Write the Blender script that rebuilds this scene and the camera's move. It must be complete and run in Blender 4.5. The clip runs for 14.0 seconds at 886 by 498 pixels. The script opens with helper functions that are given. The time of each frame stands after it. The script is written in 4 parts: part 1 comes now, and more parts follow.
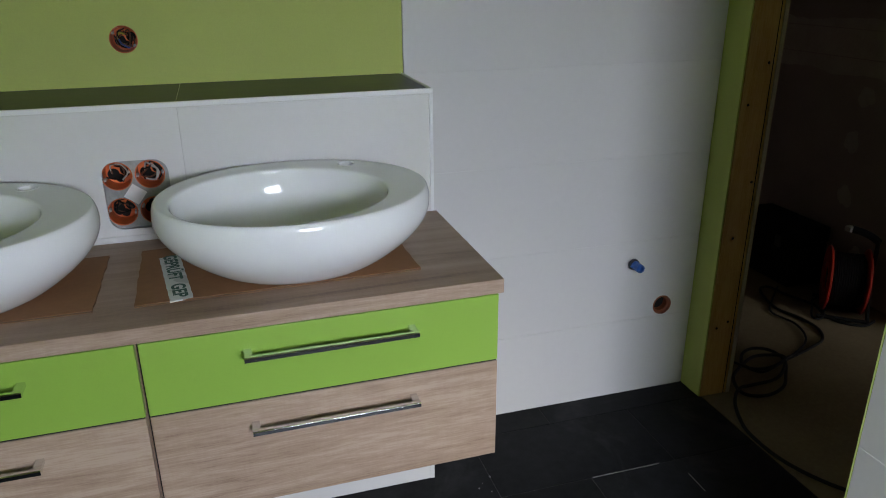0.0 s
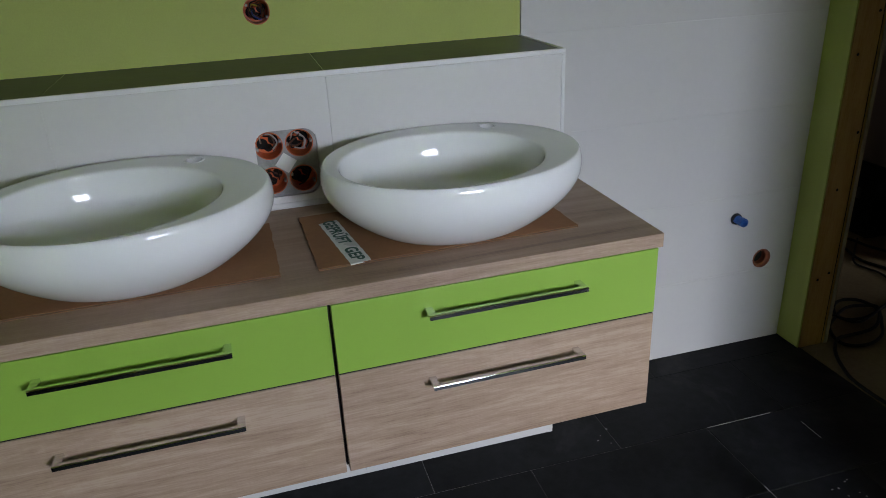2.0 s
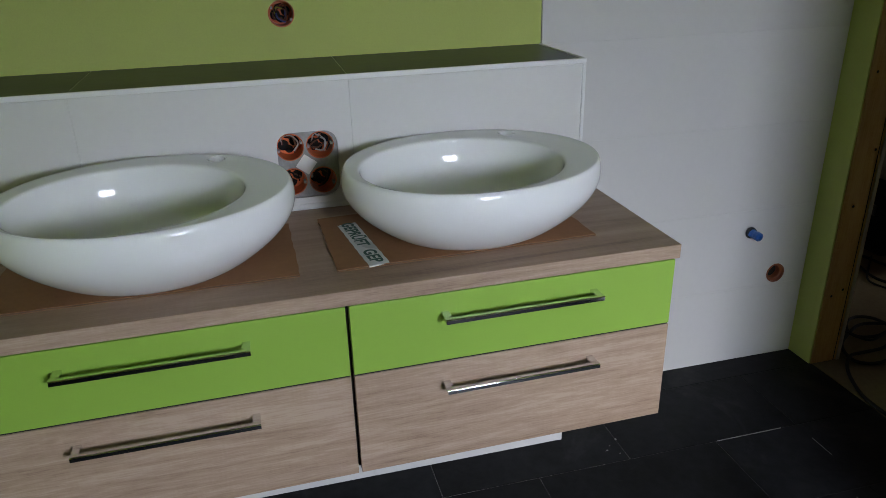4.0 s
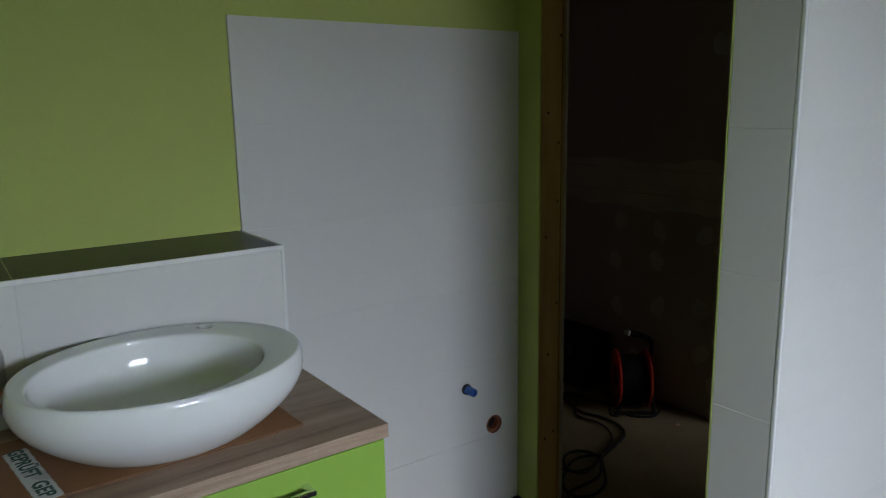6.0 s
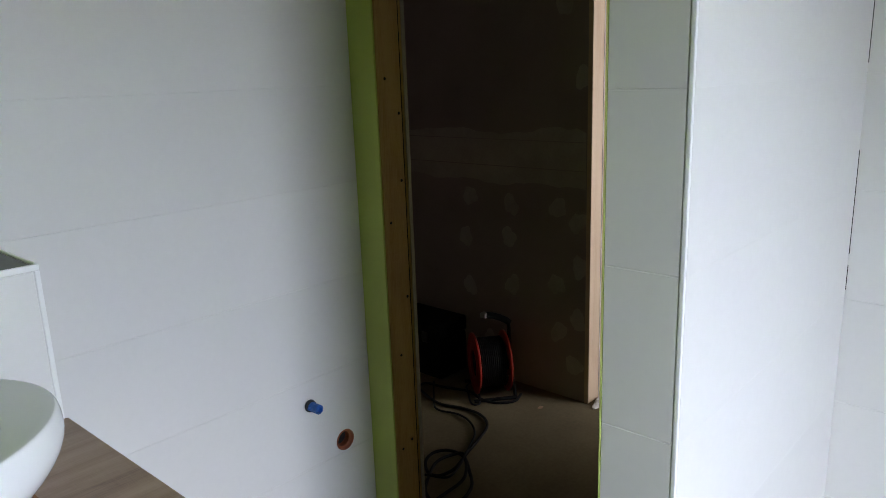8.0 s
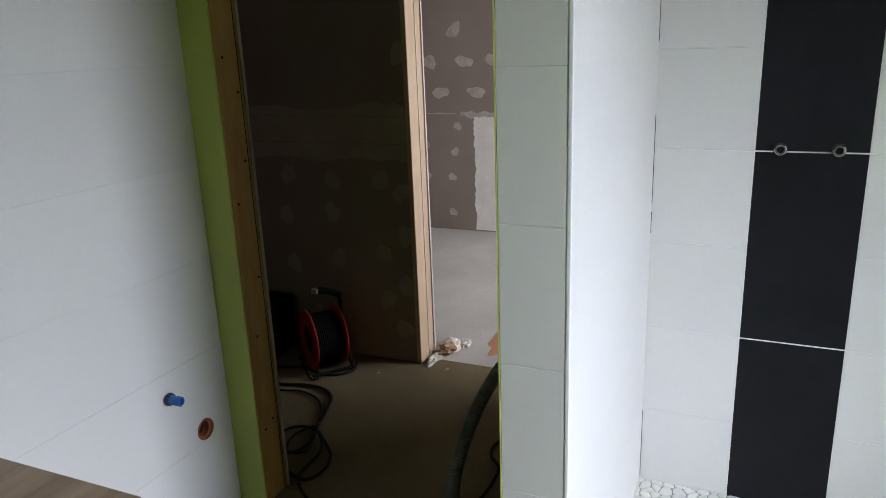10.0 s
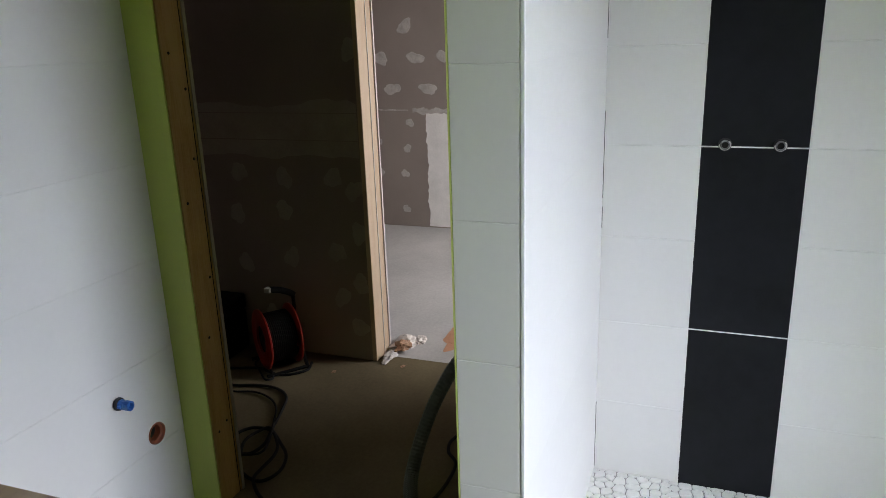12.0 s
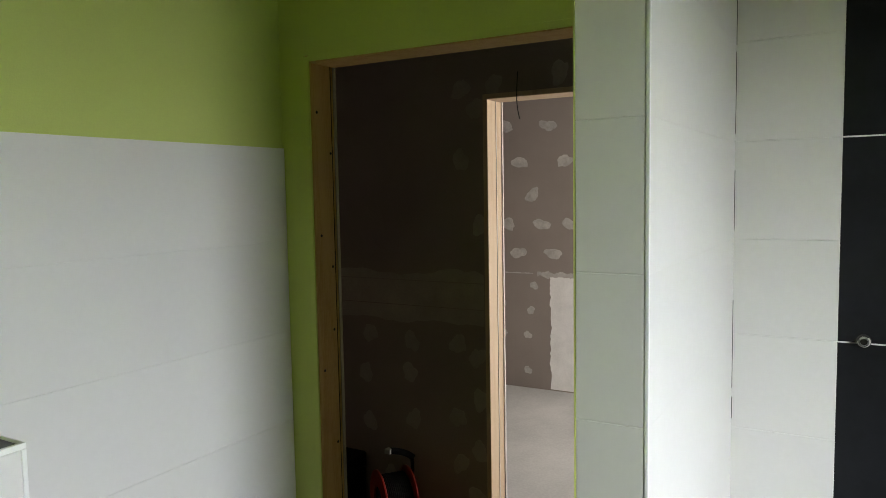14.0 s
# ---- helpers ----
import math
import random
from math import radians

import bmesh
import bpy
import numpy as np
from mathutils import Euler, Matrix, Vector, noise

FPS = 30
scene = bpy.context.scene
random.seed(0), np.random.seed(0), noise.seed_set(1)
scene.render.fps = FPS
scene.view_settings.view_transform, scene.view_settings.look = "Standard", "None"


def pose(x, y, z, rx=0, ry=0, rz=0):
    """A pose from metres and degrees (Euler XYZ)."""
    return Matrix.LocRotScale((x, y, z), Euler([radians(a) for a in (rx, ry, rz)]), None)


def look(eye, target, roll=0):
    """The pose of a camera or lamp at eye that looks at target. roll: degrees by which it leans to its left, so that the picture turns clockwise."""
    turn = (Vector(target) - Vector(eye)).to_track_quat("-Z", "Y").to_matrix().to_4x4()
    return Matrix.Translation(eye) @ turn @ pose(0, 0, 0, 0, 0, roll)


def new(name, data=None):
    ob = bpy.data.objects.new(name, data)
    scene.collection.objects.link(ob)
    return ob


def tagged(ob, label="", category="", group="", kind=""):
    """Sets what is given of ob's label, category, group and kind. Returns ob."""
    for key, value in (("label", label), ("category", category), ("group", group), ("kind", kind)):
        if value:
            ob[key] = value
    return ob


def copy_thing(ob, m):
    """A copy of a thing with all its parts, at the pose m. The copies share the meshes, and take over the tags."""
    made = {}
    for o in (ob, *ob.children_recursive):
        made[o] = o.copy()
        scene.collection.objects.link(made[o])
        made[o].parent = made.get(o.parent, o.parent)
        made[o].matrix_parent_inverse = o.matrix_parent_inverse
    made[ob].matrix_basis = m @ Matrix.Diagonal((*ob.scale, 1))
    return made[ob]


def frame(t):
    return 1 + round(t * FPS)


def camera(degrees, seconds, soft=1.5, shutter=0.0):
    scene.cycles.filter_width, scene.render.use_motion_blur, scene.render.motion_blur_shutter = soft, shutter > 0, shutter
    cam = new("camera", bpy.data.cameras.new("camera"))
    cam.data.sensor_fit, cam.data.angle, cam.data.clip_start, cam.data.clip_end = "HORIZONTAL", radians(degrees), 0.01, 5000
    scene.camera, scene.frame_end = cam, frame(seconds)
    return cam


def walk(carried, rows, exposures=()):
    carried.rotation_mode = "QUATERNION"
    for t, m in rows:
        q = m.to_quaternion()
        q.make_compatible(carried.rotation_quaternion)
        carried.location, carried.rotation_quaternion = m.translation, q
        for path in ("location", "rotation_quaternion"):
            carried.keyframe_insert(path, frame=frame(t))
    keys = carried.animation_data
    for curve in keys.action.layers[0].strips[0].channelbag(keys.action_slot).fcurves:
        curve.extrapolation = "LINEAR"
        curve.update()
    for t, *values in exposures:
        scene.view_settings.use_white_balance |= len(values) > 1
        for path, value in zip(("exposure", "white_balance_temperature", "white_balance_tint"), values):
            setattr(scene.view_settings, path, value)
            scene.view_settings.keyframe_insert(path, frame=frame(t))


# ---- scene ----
cam = camera(62.9, 14.0, soft=0.75, shutter=0.14)
PATH = [
    (0, (-0.502, -2.06, 1.492), (0.033, -0.273, 0.771), -0.4),
    (0.5, (-0.556, -2.007, 1.491), (0.009, -0.298, 0.62), -2.4),
    (1, (-0.714, -2.009, 1.502), (-0.140, -0.294, 0.648), -3.25),
    (1.5, (-0.779, -1.994, 1.507), (-0.175, -0.274, 0.684), -1.5),
    (2, (-0.803, -2.017, 1.501), (-0.329, -0.248, 0.695), -2.8),
    (2.2, (-0.809, -2.021, 1.504), (-0.362, -0.244, 0.702), -2.4),
    (4.3, (-0.825, -2.023, 1.503), (-0.36, -0.244, 0.716), -1.1),
    (4.5, (-0.815, -2.032, 1.505), (-0.267, -0.276, 0.719), -0.9),
    (5, (-0.798, -2.039, 1.503), (-0.097, -0.338, 0.718), -0.4),
    (5.5, (-0.764, -2.048, 1.516), (0.075, -0.353, 0.867), -1.8),
    (6, (-0.724, -2.041, 1.559), (0.408, -0.438, 1.173), -1.0),
    (6.5, (-0.699, -2.05, 1.593), (0.649, -0.608, 1.268), -1.5),
    (7, (-0.661, -2.035, 1.582), (0.763, -0.668, 1.252), -2.2),
    (7.5, (-0.557, -1.891, 1.559), (0.87, -0.549, 1.155), -0.5),
    (8, (-0.465, -1.772, 1.541), (0.968, -0.459, 1.069), -2.0),
    (8.5, (-0.509, -1.699, 1.559), (1.075, -0.585, 1.056), -4.4),
    (8.7, (-0.545, -1.661, 1.563), (1.125, -0.691, 1.04), -4.3),
    (10.8, (-0.691, -1.625, 1.558), (1.078, -0.879, 0.998), -2.8),
    (11, (-0.685, -1.624, 1.559), (1.093, -0.9, 0.997), -3.0),
    (11.5, (-0.682, -1.609, 1.56), (1.106, -0.925, 0.982), -1.6),
    (12, (-0.679, -1.625, 1.561), (1.114, -0.95, 0.99), -1.9),
    (12.5, (-0.681, -1.627, 1.562), (1.119, -0.964, 0.993), -2.2),
    (13, (-0.686, -1.63, 1.603), (1.108, -0.845, 1.192), -1.8),
    (13.5, (-0.729, -1.638, 1.652), (1.007, -0.677, 1.398), -1.5),
    (14, (-0.752, -1.646, 1.671), (0.974, -0.65, 1.51), -1.0),
]
EXPOSURES = [(0, 0.06, 6650, 11), (0.5, -0.06, 6680, 11), (1.0, 0.0, 6700, 12), (2, -0.04, 6600, 12), (4.5, 0.02, 6600, 12), (5, 0.0, 6450, 11), (6, -0.35, 6500, 8), (6.5, -0.02, 6450, 9), (7.0, 0.2, 6450, 10),
             (8.0, 0.62, 6500, 11), (11, 0.66, 6650, 11), (12.5, 0.65, 6700, 11), (13.5, 0.6, 7000, 9), (14, 0.86, 7250, 7)]
walk(cam, [(t, look(eye, target, roll)) for t, eye, target, roll in PATH], EXPOSURES)

# ---------------------------------------------------------------- world and light
WIN = (-0.38, 0.47, 0.98, 1.92)          # bathroom window: x0, x1, z0, z1 in the south wall
SOUTH = -3.30
FAR_WIN = (2.75, 4.60, 0.60, 2.05)       # window of the room beyond

world = bpy.data.worlds.new("world")
scene.world = world
world.use_nodes = True
wn = world.node_tree.nodes
sky = wn.new("ShaderNodeTexSky")
sky.sky_type = "NISHITA"
sky.sun_disc = False
sky.sun_elevation, sky.sun_rotation = radians(38), radians(200)
world.node_tree.links.new(sky.outputs["Color"], wn["Background"].inputs["Color"])
wn["Background"].inputs["Strength"].default_value = 0.08

sun_data = bpy.data.lights.new("sun", "SUN")
sun_data.energy, sun_data.angle, sun_data.color = 0.6, radians(14), (1.0, 0.97, 0.92)
sun = new("sun", sun_data)
sun.matrix_world = look((0, -8, 7), (0.5, 8, 0.2))


def sky_light(name, x, y, z, aim, wide, high, watts, colour):
    """A patch of overcast sky outside a window, looking down into the room."""
    data = bpy.data.lights.new(name, "AREA")
    data.shape, data.size, data.size_y = "RECTANGLE", wide, high
    data.energy, data.color = watts, colour
    ob = new(name, data)
    ob.matrix_world = look((x, y, z), aim)
    return ob


sky_light("window_daylight", 0.10, SOUTH - 1.0, 2.42, (0.10, -1.0, 0.75), 2.5, 1.9, 770, (0.75, 0.825, 1.0))
sky_light("far_window_daylight", 3.675, -2.83, 1.325, (3.675, 0.0, 1.1), 1.85, 1.45, 77, (0.92, 0.94, 1.0))


# ---------------------------------------------------------------- materials
def material(name, colour, rough=0.5, metal=0.0, spec=0.5):
    m = bpy.data.materials.new(name)
    m.use_nodes = True
    b = m.node_tree.nodes["Principled BSDF"]
    b.inputs["Base Color"].default_value = (*colour, 1)
    b.inputs["Roughness"].default_value = rough
    b.inputs["Metallic"].default_value = metal
    b.inputs["Specular IOR Level"].default_value = spec
    return m


def node(m, kind, **values):
    n = m.node_tree.nodes.new(kind)
    for key, value in values.items():
        n.inputs[key.replace("_", " ")].default_value = value
    return n


def wire(m, a, out, b, inn):
    m.node_tree.links.new(a.outputs[out], b.inputs[inn])


def place(m, scale=(1, 1, 1), turn=(0, 0, 0)):
    """Object coordinates, shifted for each object by its own random number."""
    tc, mp, info = node(m, "ShaderNodeTexCoord"), node(m, "ShaderNodeMapping"), node(m, "ShaderNodeObjectInfo")
    mul = m.node_tree.nodes.new("ShaderNodeMath")
    mul.operation = "MULTIPLY"
    mul.inputs[1].default_value = 37.0
    wire(m, info, "Random", mul, 0)
    mp.inputs["Scale"].default_value = scale
    mp.inputs["Rotation"].default_value = turn
    wire(m, tc, "Object", mp, "Vector")
    wire(m, mul, 0, mp, "Location")
    return mp


def ramp(m, src, out, stops):
    r = m.node_tree.nodes.new("ShaderNodeValToRGB")
    while len(r.color_ramp.elements) < len(stops):
        r.color_ramp.elements.new(0.5)
    for e, (p, c) in zip(r.color_ramp.elements, stops):
        e.position, e.color = p, (*c, 1)
    wire(m, src, out, r, "Fac")
    return r


def bump(m, src, out, strength, distance=0.002):
    b = node(m, "ShaderNodeBump", Strength=strength, Distance=distance)
    wire(m, src, out, b, "Height")
    wire(m, b, "Normal", m.node_tree.nodes["Principled BSDF"], "Normal")
    return b


def shade(c, k):
    return tuple(v * k for v in c)


def mottled(name, colour, rough=0.6, big=2.5, fine=90.0, spread=0.06, relief=0.15, metal=0.0, spec=0.5, per_piece=0.0, distance=0.002):
    """A surface with broad, faint clouds of tone, a fine grain and a rough relief."""
    m = material(name, colour, rough, metal, spec)
    p = m.node_tree.nodes["Principled BSDF"]
    at = place(m)
    n1 = node(m, "ShaderNodeTexNoise", Scale=big, Detail=4.0, Roughness=0.6)
    n2 = node(m, "ShaderNodeTexNoise", Scale=fine, Detail=3.0, Roughness=0.6)
    wire(m, at, "Vector", n1, "Vector")
    wire(m, at, "Vector", n2, "Vector")
    mix = node(m, "ShaderNodeMath")
    mix.operation = "ADD"
    half = node(m, "ShaderNodeMath")
    half.operation = "MULTIPLY"
    half.inputs[1].default_value = 0.45
    wire(m, n2, "Fac", half, 0)
    wire(m, n1, "Fac", mix, 0)
    wire(m, half, 0, mix, 1)
    r = ramp(m, mix, 0, [(0.5, shade(colour, 1 - spread)), (0.95, shade(colour, 1 + spread))])
    last, sock = r, "Color"
    if per_piece:
        info = node(m, "ShaderNodeObjectInfo")
        tone = ramp(m, info, "Random", [(0.0, (1 - per_piece,) * 3), (1.0, (1.0, 1.0, 1.0))])
        mx = m.node_tree.nodes.new("ShaderNodeMix")
        mx.data_type, mx.blend_type = "RGBA", "MULTIPLY"
        mx.inputs[0].default_value = 1.0
        m.node_tree.links.new(r.outputs["Color"], mx.inputs[6])
        m.node_tree.links.new(tone.outputs["Color"], mx.inputs[7])
        m.node_tree.links.new(mx.outputs[2], p.inputs["Base Color"])
    else:
        wire(m, last, sock, p, "Base Color")
    rr = node(m, "ShaderNodeMapRange")
    rr.inputs["To Min"].default_value, rr.inputs["To Max"].default_value = max(rough - 0.08, 0.02), min(rough + 0.08, 1)
    wire(m, n1, "Fac", rr, "Value")
    wire(m, rr, "Result", p, "Roughness")
    if relief:
        bump(m, n2, "Fac", relief, distance)
    return m


def wood(name, stops, along=0, rough=0.45, stretch=4.5, cross=60.0, fine=150.0, relief=0.12, pores=0.62, twist=0.9, saw=0.13):
    """Wood whose grain runs along one axis, with long streaks, pores and faint saw marks across."""
    m = material(name, stops[0][1], rough)
    p = m.node_tree.nodes["Principled BSDF"]
    sc = [cross, cross, cross]
    sc[along] = stretch
    at = place(m, sc)
    n1 = node(m, "ShaderNodeTexNoise", Scale=0.9, Detail=6.0, Roughness=0.62, Distortion=twist)
    wire(m, at, "Vector", n1, "Vector")
    sf = [fine * 3] * 3
    sf[along] = fine * 0.2
    at2 = place(m, sf)
    n2 = node(m, "ShaderNodeTexNoise", Scale=1.0, Detail=3.0, Roughness=0.7)
    wire(m, at2, "Vector", n2, "Vector")
    sx = [24.0] * 3
    sx[along] = 210.0
    at3 = place(m, sx)
    n3 = node(m, "ShaderNodeTexNoise", Scale=1.0, Detail=2.0)
    wire(m, at3, "Vector", n3, "Vector")
    a = node(m, "ShaderNodeMath")
    a.operation = "MULTIPLY_ADD"
    a.inputs[1].default_value = pores
    wire(m, n2, "Fac", a, 0)
    wire(m, n1, "Fac", a, 2)
    b = node(m, "ShaderNodeMath")
    b.operation = "MULTIPLY_ADD"
    b.inputs[1].default_value = saw
    wire(m, n3, "Fac", b, 0)
    wire(m, a, 0, b, 2)
    r = ramp(m, b, 0, stops)
    wire(m, r, "Color", p, "Base Color")
    bump(m, n2, "Fac", relief, 0.0006)
    return m


M = {}
M["paint"] = mottled("green_wall_paint", (0.49, 0.565, 0.168), 0.85, 1.6, 260, 0.05, 0.35, spec=0.25, distance=0.001)
M["raw_ceiling"] = mottled("raw_ceiling_board", (0.22, 0.20, 0.175), 0.9, 1.6, 120, 0.08, 0.2, spec=0.2)
M["shower_ceiling"] = mottled("bare_brown_board", (0.34, 0.25, 0.17), 0.9, 1.6, 120, 0.08, 0.2, spec=0.2)
M["white_paint"] = mottled("white_wall_paint", (0.78, 0.78, 0.76), 0.85, 1.6, 220, 0.03, 0.3, spec=0.25)
M["tile"] = mottled("matt_white_tile", (0.70, 0.685, 0.665), 0.42, 1.3, 45, 0.025, 0.03, spec=0.4, per_piece=0.03)
M["grout"] = mottled("pale_grey_grout", (0.68, 0.665, 0.645), 0.9, 6, 200, 0.12, 0.3)
M["grout_white"] = mottled("white_grout", (0.74, 0.73, 0.71), 0.9, 8, 200, 0.1, 0.3)
M["dark_grout"] = mottled("dark_grout_with_pale_residue", (0.03, 0.03, 0.03), 0.9, 1.1, 160, 0.5, 0.3)
for el, c in zip([n for n in M["dark_grout"].node_tree.nodes if n.bl_idname == "ShaderNodeValToRGB"][0].color_ramp.elements, ((0.84, 0.018), (0.97, 0.22))):
    el.position, el.color = c[0], (c[1], c[1], c[1] * 0.97, 1)
M["floor_residue"] = mottled("dried_grout_residue", (0.20, 0.20, 0.195), 0.95, 40, 260, 0.45, 0.4)
M["slate"] = mottled("black_slate_tile", (0.0075, 0.0080, 0.0088), 0.55, 3.5, 30, 0.85, 0.25, spec=0.16, per_piece=0.3)
p_, n_ = M["slate"].node_tree.nodes["Principled BSDF"], M["slate"].node_tree
base = [l.from_socket for l in n_.links if l.to_socket == p_.inputs["Base Color"]][0]
geo, dust = node(M["slate"], "ShaderNodeNewGeometry"), node(M["slate"], "ShaderNodeTexNoise", Scale=2.6, Detail=7.0, Roughness=0.68, Distortion=0.6)
wire(M["slate"], geo, "Position", dust, "Vector")
veil = ramp(M["slate"], dust, "Fac", [(0.56, (0, 0, 0)), (0.82, (0.4, 0.4, 0.4))])
over = n_.nodes.new("ShaderNodeMix")            # a thin veil of grout dust
over.data_type = "RGBA"
over.inputs[7].default_value = (0.075, 0.078, 0.08, 1)
n_.links.new(veil.outputs["Color"], over.inputs[0])
n_.links.new(base, over.inputs[6])
n_.links.new(over.outputs[2], p_.inputs["Base Color"])
M["shower_slate"] = mottled("charcoal_shower_tile", (0.0085, 0.0092, 0.0117), 0.5, 2.5, 24, 0.4, 0.12, spec=0.22, per_piece=0.15)
M["shelf_slate"] = mottled("grey_slate_shelf_tile", (0.046, 0.050, 0.044), 0.42, 4, 40, 0.3, 0.15, per_piece=0.1)
M["trim"] = mottled("white_edge_trim", (0.80, 0.80, 0.79), 0.35, 5, 90, 0.02, 0.0)
M["ceramic"] = material("glazed_white_ceramic", (0.86, 0.865, 0.86), 0.025, 0.0, 0.5)
OAK = [(0.60, (0.262, 0.174, 0.120)), (0.76, (0.350, 0.242, 0.173)), (0.90, (0.410, 0.293, 0.214)), (1.0, (0.460, 0.344, 0.258))]
M["oak"] = wood("light_oak_laminate", OAK, 0, 0.5, stretch=2.2, cross=28.0, fine=115.0, pores=0.64, twist=1.3, saw=0.09)
OAK_TOP = [(0.48, (0.150, 0.092, 0.055)), (0.60, (0.245, 0.160, 0.104)), (0.74, (0.315, 0.212, 0.142)), (0.90, (0.38, 0.268, 0.186))]
M["oak_top"] = wood("oak_worktop_laminate", OAK_TOP, 0, 0.4, stretch=1.3, cross=16.0, fine=120.0, pores=0.34, saw=0.10)
M["green_front"] = mottled("lime_green_laminate", (0.265, 0.445, 0.065), 0.42, 3, 320, 0.025, 0.05, distance=0.0005)
# near-black: the shade in the drawer gaps is put into this colour
M["carcass"] = mottled("gap_shade_board", (0.014, 0.013, 0.012), 0.7, 5, 120, 0.2, 0.1)
M["chrome"] = mottled("polished_chrome", (0.72, 0.73, 0.74), 0.06, 6, 150, 0.04, 0.02, metal=1.0)
M["card"] = mottled("brown_cardboard", (0.25, 0.122, 0.050), 0.8, 5, 70, 0.12, 0.35)
M["card_edge"] = mottled("torn_cardboard_edge", (0.10, 0.056, 0.03), 0.9, 30, 200, 0.25, 0.6)
M["tape"] = mottled("white_packing_tape", (0.62, 0.65, 0.62), 0.28, 12, 90, 0.05, 0.2)
M["ink"] = material("dark_green_ink", (0.012, 0.075, 0.055), 0.5)
M["box_orange"] = mottled("orange_socket_plastic", (0.60, 0.125, 0.03), 0.4, 20, 120, 0.2, 0.1)
M["mortar"] = mottled("grey_gypsum_mortar", (0.34, 0.34, 0.33), 0.95, 18, 120, 0.25, 0.8)
M["wire_black"] = mottled("black_cable_rubber", (0.009, 0.009, 0.009), 0.7, 20, 150, 0.2, 0.1, spec=0.2)
M["wound_rubber"] = mottled("dusty_wound_cable_rubber", (0.009, 0.009, 0.009), 0.85, 20, 150, 0.3, 0.1, spec=0.12)
M["wire_brown"] = material("brown_wire", (0.10, 0.035, 0.012), 0.4)
M["wire_blue"] = material("blue_wire", (0.02, 0.06, 0.25), 0.4)
M["wire_yellow"] = material("yellow_green_wire", (0.35, 0.36, 0.03), 0.4)
M["wire_grey"] = material("grey_wire", (0.42, 0.41, 0.38), 0.5)
M["paper"] = mottled("white_paper", (0.80, 0.79, 0.77), 0.9, 14, 120, 0.03, 0.2)
M["blue_plastic"] = mottled("blue_plug_plastic", (0.022, 0.105, 0.37), 0.35, 20, 130, 0.15, 0.1)
M["steel"] = mottled("worn_pipe_steel", (0.19, 0.19, 0.19), 0.32, 55, 210, 0.95, 0.5, metal=0.85)
M["drain_brown"] = mottled("rust_brown_drain_pipe", (0.30, 0.085, 0.035), 0.5, 20, 130, 0.25, 0.2)
# near-black for open joints, and for holes whose depth shade is painted
M["void"] = material("joint_and_hole_shade", (0.008, 0.007, 0.006), 0.9)
PINE_RAW = [(0.40, (0.18, 0.080, 0.018)), (0.58, (0.31, 0.160, 0.042)), (0.75, (0.39, 0.220, 0.066)), (0.95, (0.45, 0.280, 0.105))]
M["pine"] = wood("aged_pine_board", PINE_RAW, 2, 0.75, stretch=1.3, cross=16.0, fine=90, relief=0.4)
PINE_NEW = [(0.34, (0.31, 0.19, 0.105)), (0.55, (0.40, 0.27, 0.168)), (0.75, (0.45, 0.32, 0.21)), (0.95, (0.49, 0.365, 0.25))]
M["pine_new"] = wood("fresh_pine_lining", PINE_NEW, 2, 0.65, stretch=1.3, cross=16.0, fine=90, relief=0.3)
M["board"] = mottled("brown_grey_plasterboard", (0.265, 0.222, 0.198), 0.9, 1.8, 120, 0.10, 0.3, spec=0.2)
M["filler"] = mottled("white_joint_filler", (0.54, 0.505, 0.48), 0.95, 9, 100, 0.12, 0.5, spec=0.2)
M["white_filler"] = mottled("thick_white_filler", (0.76, 0.73, 0.71), 0.95, 7, 80, 0.10, 0.6, spec=0.2)
M["thin_filler"] = mottled("sanded_joint_filler", (0.43, 0.39, 0.365), 0.95, 12, 90, 0.22, 0.5, spec=0.2)
M["joint_tape"] = mottled("thin_joint_filler", (0.345, 0.30, 0.255), 0.95, 5, 90, 0.14, 0.5, spec=0.2)
# the hall's screed is darker and browner than the far room's
M["hall_screed"] = mottled("dark_brown_screed", (0.165, 0.130, 0.076), 0.9, 1.9, 60, 0.22, 0.4, spec=0.2)
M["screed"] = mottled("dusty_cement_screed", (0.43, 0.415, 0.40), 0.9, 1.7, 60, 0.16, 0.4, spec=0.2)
M["reel_red"] = mottled("red_reel_plastic", (0.36, 0.022, 0.012), 0.4, 10, 120, 0.12, 0.1)
M["black_plastic"] = mottled("black_plastic", (0.014, 0.014, 0.015), 0.45, 12, 120, 0.2, 0.1)
M["hose"] = mottled("dark_grey_green_hose", (0.060, 0.066, 0.055), 0.5, 12, 90, 0.2, 0.15)
# colour of the patch that draws an orange glow on the floor
M["orange_glow"] = mottled("orange_floor_glow", (0.52, 0.26, 0.15), 0.5, 8, 100, 0.1, 0.1)
M["pebble"] = mottled("white_marble_pebble", (0.78, 0.77, 0.74), 0.5, 14, 120, 0.06, 0.2, per_piece=0.10)
M["pebble_grout"] = mottled("beige_pebble_grout", (0.34, 0.335, 0.32), 0.95, 10, 150, 0.15, 0.5)
M["nail"] = material("dark_nail_head", (0.02, 0.015, 0.01), 0.5, 0.6)
M["frame_white"] = mottled("white_window_plastic", (0.78, 0.78, 0.77), 0.35, 5, 100, 0.02, 0.05)
glass = material("clear_glass", (1, 1, 1), 0.0)     # thin pane: lets light straight through, with a faint mirror
gt = glass.node_tree
clear, mirror, both = gt.nodes.new("ShaderNodeBsdfTransparent"), gt.nodes.new("ShaderNodeBsdfGlossy"), gt.nodes.new("ShaderNodeMixShader")
mirror.inputs["Roughness"].default_value = 0.0
